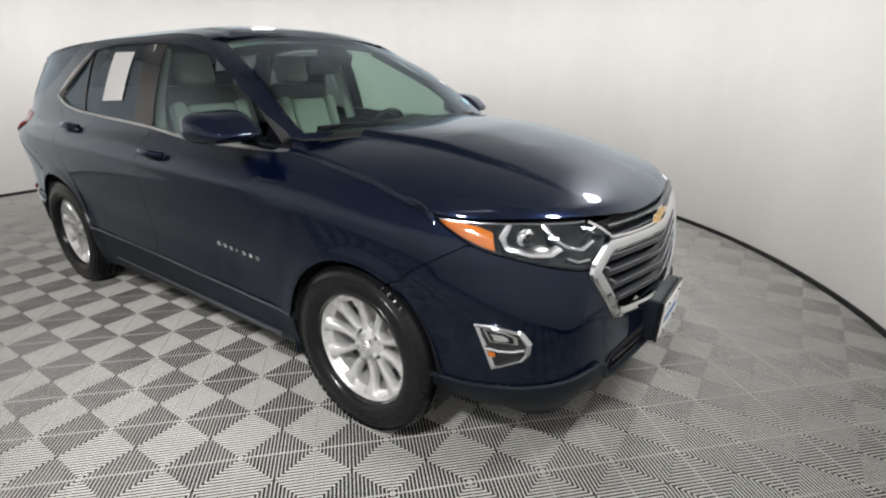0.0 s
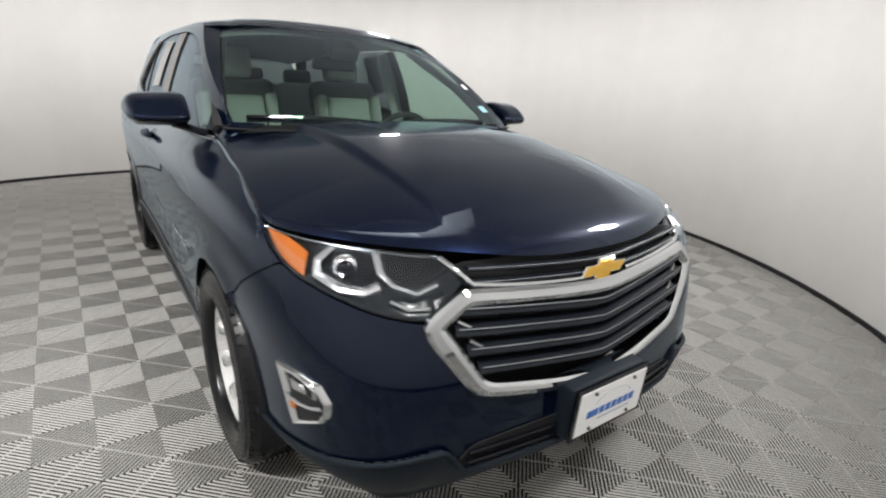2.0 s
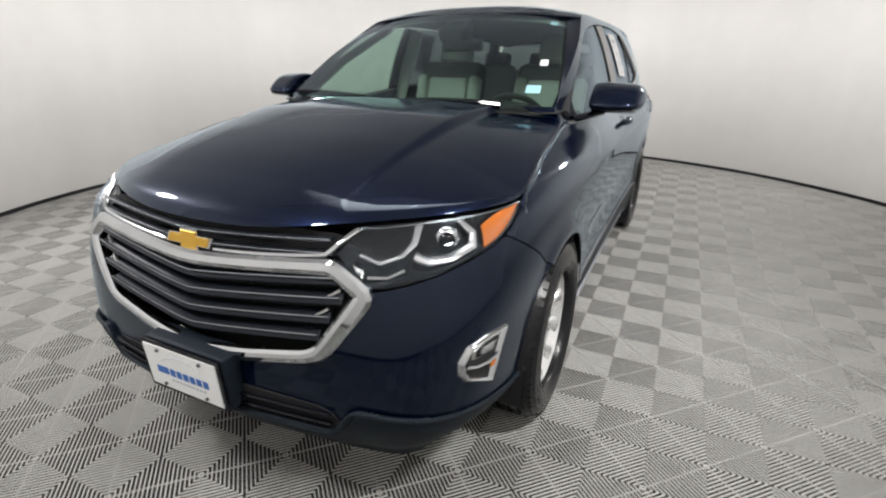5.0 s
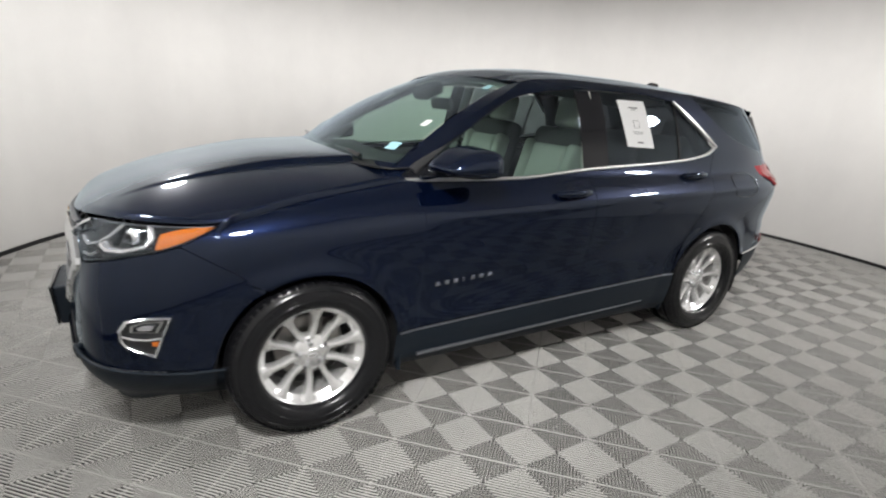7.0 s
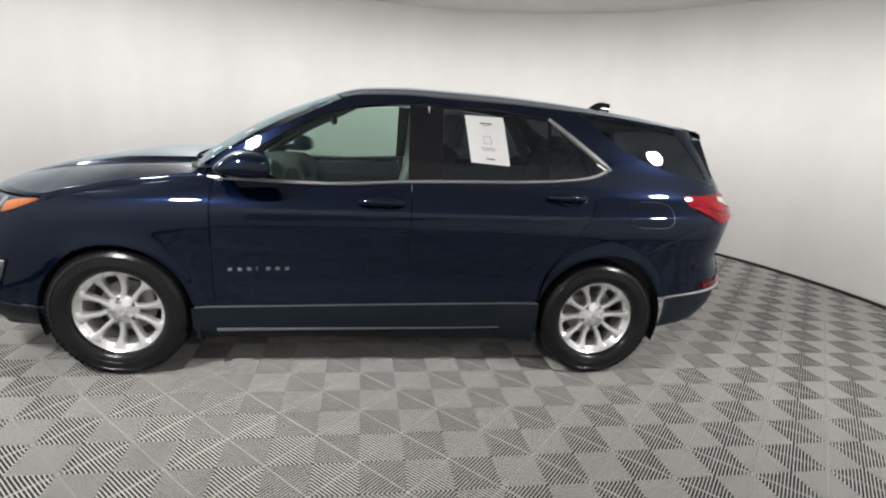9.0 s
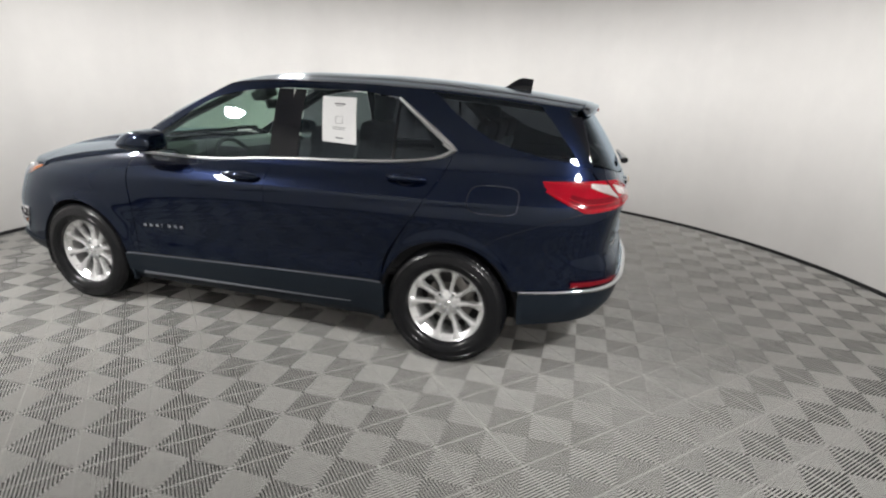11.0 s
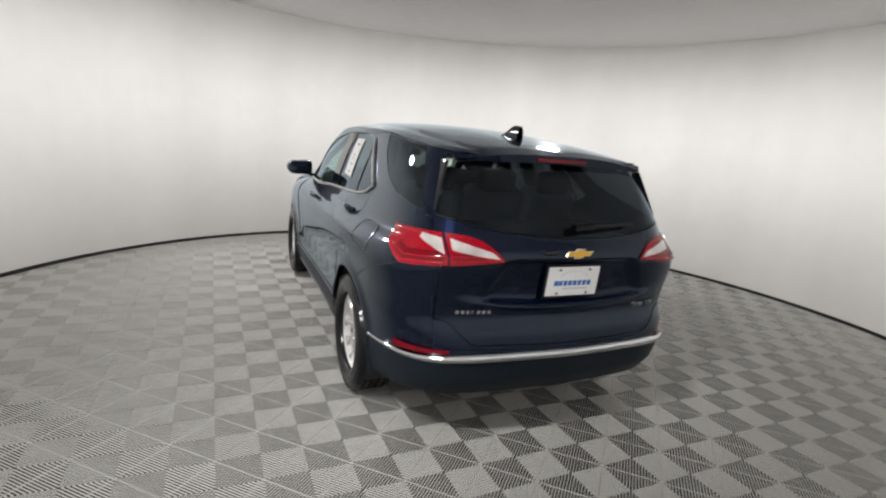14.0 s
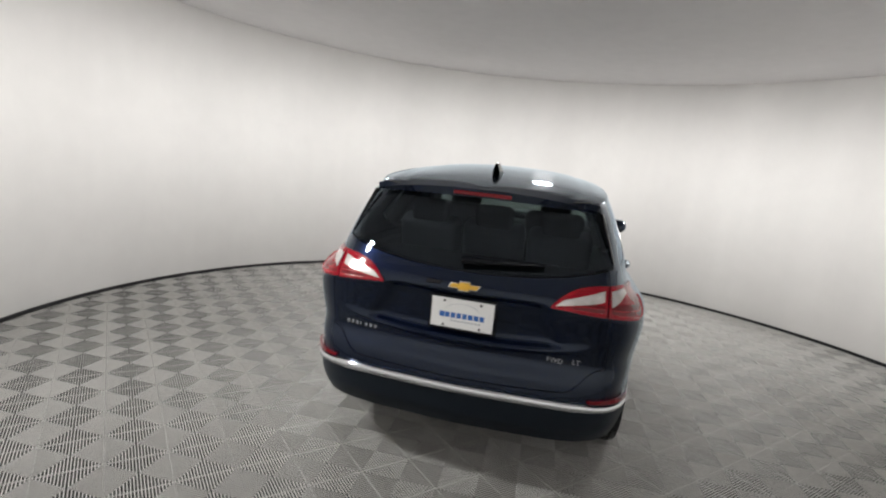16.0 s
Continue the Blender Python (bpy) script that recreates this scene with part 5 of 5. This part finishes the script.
def build_wheel(side_sign):
    """A five twin-spoke alloy wheel about the origin; its face looks along +y."""
    rim_v, rim_f = lathe([(.200, -.10), (.206, -.09), (.203, .0), (.206, .040), (.218, .054), (.226, .060), (.231, .070), (.238, .076), (.242, .072), (.240, .062), (.222, .045), (.214, .030)], 72)
    rim_v = [(x * WIDE, y, z * WIDE) for x, y, z in rim_v]
    rim = mesh_ob("wheel", rim_v, rim_f, RIM, None, "silver alloy wheel with five twin spokes", sharp=35)
    for k in range(5):
        for sgn in (1, -1):
            n = 16
            verts = []
            for i in range(n + 1):
                t = i / n
                r = lerp(.040, .224 * WIDE, t)
                # each pair leaves the hub together, bows apart and reaches the rim nearly evenly spread
                swing = lerp(12.5, 19.5, min(1, t / .45)) - 2.2 * max(0, t - .45) / .55
                a = radians(90 + 72 * k + sgn * swing)
                w = .0190 - .0045 * math.sin(math.pi * min(1, t / .9)) + .020 * max(0, (t - .72) / .28) ** 1.6
                y = .038 + .026 * t**1.3 - .008 * math.sin(math.pi * t)
                c, sn = math.cos(a), math.sin(a)
                for da, dy in ((-w, -.034), (-w, -.006), (-w * .72, .003), (-w * .2, .0055), (w * .2, .0055), (w * .72, .003), (w, -.006), (w, -.034)):
                    verts.append((r * c - da * sn, y + dy, r * sn + da * c))
            faces = grid_faces(n + 1, 8, wrap=True)
            mesh_ob("wheel_spoke", verts, faces + [tuple(range(8))[::-1], tuple(range(n * 8, n * 8 + 8))], RIM, rim, sharp=35)
    mesh_ob("wheel_hub", *lathe([(.0, .050), (.030, .050), (.036, .046), (.066, .043), (.084, .030), (.084, -.02), (.0, -.02)], 40), RIM, rim)
    v, f = lathe([(.0, .0555), (.026, .055), (.031, .050)], 32)
    mesh_ob("hub_cap", v, f, RIM, rim)
    v, f = prism(bow(.036, .013), .0575, .055)
    mesh_ob("cap_badge", [(a, d, b) for d, a, b in v], f, SATIN, rim, smooth=False)
    for k in range(5):
        a = radians(90 + 36 + 72 * k - 36)
        bm = bmesh.new()
        bmesh.ops.create_cone(bm, cap_ends=True, segments=6, radius1=.0125, radius2=.0105, depth=.034, matrix=pose(.057 * math.cos(a), .048, .057 * math.sin(a), -90))
        part("lug_nut", bm, CHROME, rim, smooth=False)
        mesh_ob("nut_pocket", *lathe([(.0, .0415), (.0165, .0415), (.0185, .0405)], 20, (.057 * math.cos(a), 0, .057 * math.sin(a))), DARK, rim)
    # tyre: rounded sidewall, a rim guard, raised rings, then the shoulder and the grooved crown
    prof = [(.212, -.090), (.230, -.108), (.270, -.118), (.315, -.116), (.340, -.104), (.352, -.094), (.358, -.086)]
    for y in (-.060, -.022, .022, .060):
        prof += [(.361, y - .007), (.353, y - .006), (.353, y + .006), (.361, y + .007)]
    prof += [(.358, .086), (.352, .094), (.345, .101), (.336, .107), (.325, .1125), (.3235, .1145), (.318, .1150), (.3165, .1135), (.300, .1175), (.284, .1190), (.2825, .1205), (.277, .1205), (.2755, .1188), (.262, .1165), (.250, .1105), (.240, .101), (.2365, .094), (.2345, .080), (.226, .060)]
    mesh_ob("tyre", *lathe(prof, 96), RUBBER, rim, "black road tyre", sharp=30)
    blocks = []
    for k in range(64):
        a = 2 * math.pi * k / 64
        for y0, y1, sk in ((.070, .106, .0), (-.106, -.070, .0), (.030, .053, .02), (-.053, -.030, -.02), (-.014, .014, .03)):
            vs = []
            for da in (.006, .079):
                for y in (y0, y1):
                    for r in (.344, .3635 if abs(y) < .08 else (.3605 if abs(y) < .09 else .3490)):
                        ang = a + da + sk * (y - y0) / .03
                        vs.append((r * math.cos(ang), y, r * math.sin(ang)))
            blocks.append((vs, [(1, 3, 7, 5), (0, 1, 5, 4), (2, 6, 7, 3), (0, 2, 3, 1), (4, 5, 7, 6)]))
    tagged(mesh_ob("tread", *join(*blocks), RUBBER, rim, "blocked tyre tread", smooth=False), kind="stuff")
    marks = []
    for k, (a0, n) in enumerate(((60, 7), (200, 8), (320, 6))):
        for j in range(n):
            a = radians(a0 + j * 4.2)
            vs = [((r * math.cos(a + d)), .1165 if r < .30 else .1155, r * math.sin(a + d)) for r in (.290, .306) for d in (-.022, .022)]
            vs += [(x * 1.0, y + .0022, z) for x, y, z in vs]
            marks.append((vs, [(4, 6, 7, 5), (0, 4, 5, 1), (2, 3, 7, 6), (0, 2, 6, 4), (1, 5, 7, 3)]))
    tagged(mesh_ob("sidewall_mark", *join(*marks), RUBBER, rim, smooth=False), kind="stuff")
    mesh_ob("brake_disc", *lathe([(.05, -.045), (.145, -.045), (.148, -.050), (.145, -.055), (.05, -.055)], 48), STEEL, rim, "grey brake disc")
    bm = box_bm((.07, .06, .15), (-.125, -.035, .02), .015)
    part("brake_caliper", bm, STEEL, rim, "grey brake caliper")
    mesh_ob("backing_plate", *lathe([(.0, -.085), (.198, -.085), (.198, -.080)], 40), DARK, rim)
    return rim


wheel = build_wheel(1)
wheel.parent = car
wheel.matrix_basis = pose(FRONT_AXLE, .800, HUB, 0, 12, 0)
for x, y, rz, spin in ((REAR_AXLE, .800, 0, 40), (FRONT_AXLE, -.800, 180, 25), (REAR_AXLE, -.800, 180, 60)):
    w = copy_thing(wheel, pose(x, y, HUB, 0, 0, rz) @ pose(0, 0, 0, 0, spin, 0))
    w.parent = car


# ---------------------------------------------------------------- floor tiles: ribbed squares, each split into four fields
TS, TO, TP = 0.20118 * math.sqrt(2), (0.0801, 0.0751), 0.0184
# each rib is broad at its foot and narrow on top
COUNT = 20
PITCH, RIB, DEEP = TS / COUNT, 0.0040, 0.0043
TURN = TP + math.pi / 4


def ribs():
    """Rib centre lines of one tile in its own axes, each from the diagonal to the tile's edge."""
    h = TS / 2 - 0.0012
    out = []
    for k in range(COUNT):
        o = -TS / 2 + PITCH * (k + .5)
        start = abs(o)
        if start < h - 0.004:
            for sgn in (1, -1):
                out.append(((sgn * start, o), (sgn * h, o)))
                out.append(((o, sgn * start), (o, sgn * h)))
    return out


def bar(a, b, verts, faces, top=0.0, mitre=0.0):
    """A rib from a to b, broad at its foot; mitre 1 or -1 cuts its inner end along the tile's diagonal."""
    ax, ay = a
    bx, by = b
    d = math.hypot(bx - ax, by - ay)
    ex, ey = (bx - ax) / d, (by - ay) / d
    k = len(verts)
    section = ((RIB / 2, -DEEP), (RIB / 2 * .90, top), (-RIB / 2 * .90, top), (-RIB / 2, -DEEP))
    for px, py, cut in ((ax, ay, mitre), (bx, by, 0.0)):
        for o, z in section:
            w = o * cut + (.0002 if cut else 0)
            verts.append((px - ey * o + ex * w, py + ex * o + ey * w, z))
    faces += [(k, k + 4, k + 5, k + 1), (k + 1, k + 5, k + 6, k + 2), (k + 2, k + 6, k + 7, k + 3), (k, k + 1, k + 2, k + 3), (k + 4, k + 7, k + 6, k + 5)]


def mitre_of(a, b):
    """Which way the rib's inner end leans: it keeps to the diagonal through its foot."""
    ex, ey = b[0] - a[0], b[1] - a[1]
    return math.copysign(1.0, (a[0] * -ey + a[1] * ex))


def seam_bars():
    h, w = TS / 2 - 0.0010, 0.0016
    return [((-h, s * (h - w / 2)), (h, s * (h - w / 2))) for s in (1, -1)] + [((s * (h - w / 2), -h), (s * (h - w / 2), h)) for s in (1, -1)]


verts, faces = [], []
for a, b in ribs():
    bar(a, b, verts, faces, 0.0, mitre_of(a, b))
keep = RIB
RIB = 0.0012
for a, b in seam_bars():
    bar(a, b, verts, faces, -0.0024)
RIB = keep
tile_mesh = bpy.data.meshes.new("floor_tile")
tile_mesh.from_pydata(verts, [], faces)
tile_mesh.materials.append(TILE)
ct, st_ = math.cos(TURN), math.sin(TURN)
tiles = []
reach = int(2 * RAD / TS) + 4
for i in range(-reach, reach + 1):
    for j in range(-reach, reach + 1):
        # tile centres lie half a tile from the seams' crossings
        u, v = (i + .5) * TS, (j + .5) * TS
        x, y = TO[0] + u * ct - v * st_, TO[1] + u * st_ + v * ct
        d = math.hypot(x - CX, y - CY)
        if d < RAD + TS * .72:
            tiles.append((x, y, d))
# the tiles round the car's left flank, front and rear lie nearest to the way
near = sorted((t for t in tiles if t[2] < RAD - TS * .72), key=lambda t: abs(math.hypot((t[0]) / 2.9, (t[1] - .55) / 1.9) - 1.0))[:300]
chosen = {(round(t[0], 4), round(t[1], 4)) for t in near}
rest_v, rest_f = [], []
for x, y, d in tiles:
    if (round(x, 4), round(y, 4)) in chosen:
        ob = new("floor_tile", tile_mesh)
        ob.parent = floor
        ob.matrix_basis = pose(x, y, 0.0005 * ((int(x * 97 + y * 57)) % 3), 0, 0, math.degrees(TURN))
        continue
    inside = d < RAD - TS * .72
    lim = RAD - .016
    for RIBW, lines in ((keep, ribs()), (0.0012, seam_bars())):
        RIB = RIBW
        for a, b in lines:
            p = [(x + c[0] * ct - c[1] * st_, y + c[0] * st_ + c[1] * ct) for c in (a, b)]
            if not inside:
                q = [(c[0] - CX, c[1] - CY) for c in p]
                dx, dy = q[1][0] - q[0][0], q[1][1] - q[0][1]
                A, B, C = dx * dx + dy * dy, q[0][0] * dx + q[0][1] * dy, q[0][0] ** 2 + q[0][1] ** 2 - lim * lim
                D = B * B - A * C
                if D <= 0:
                    continue
                t0, t1 = max(0, (-B - math.sqrt(D)) / A), min(1, (-B + math.sqrt(D)) / A)
                if t1 - t0 < .02:
                    continue
                p = [(lerp(p[0][0], p[1][0], t), lerp(p[0][1], p[1][1], t)) for t in (t0, t1)]
            bar(*p, rest_v, rest_f, *((0.0, mitre_of(a, b)) if RIB == keep else (-0.0024,)))
RIB = keep
rest = mesh_ob("floor_tiles_beyond", rest_v, rest_f, TILE, floor, smooth=False)
tagged(rest, "grey ribbed floor tiles", kind="stuff")
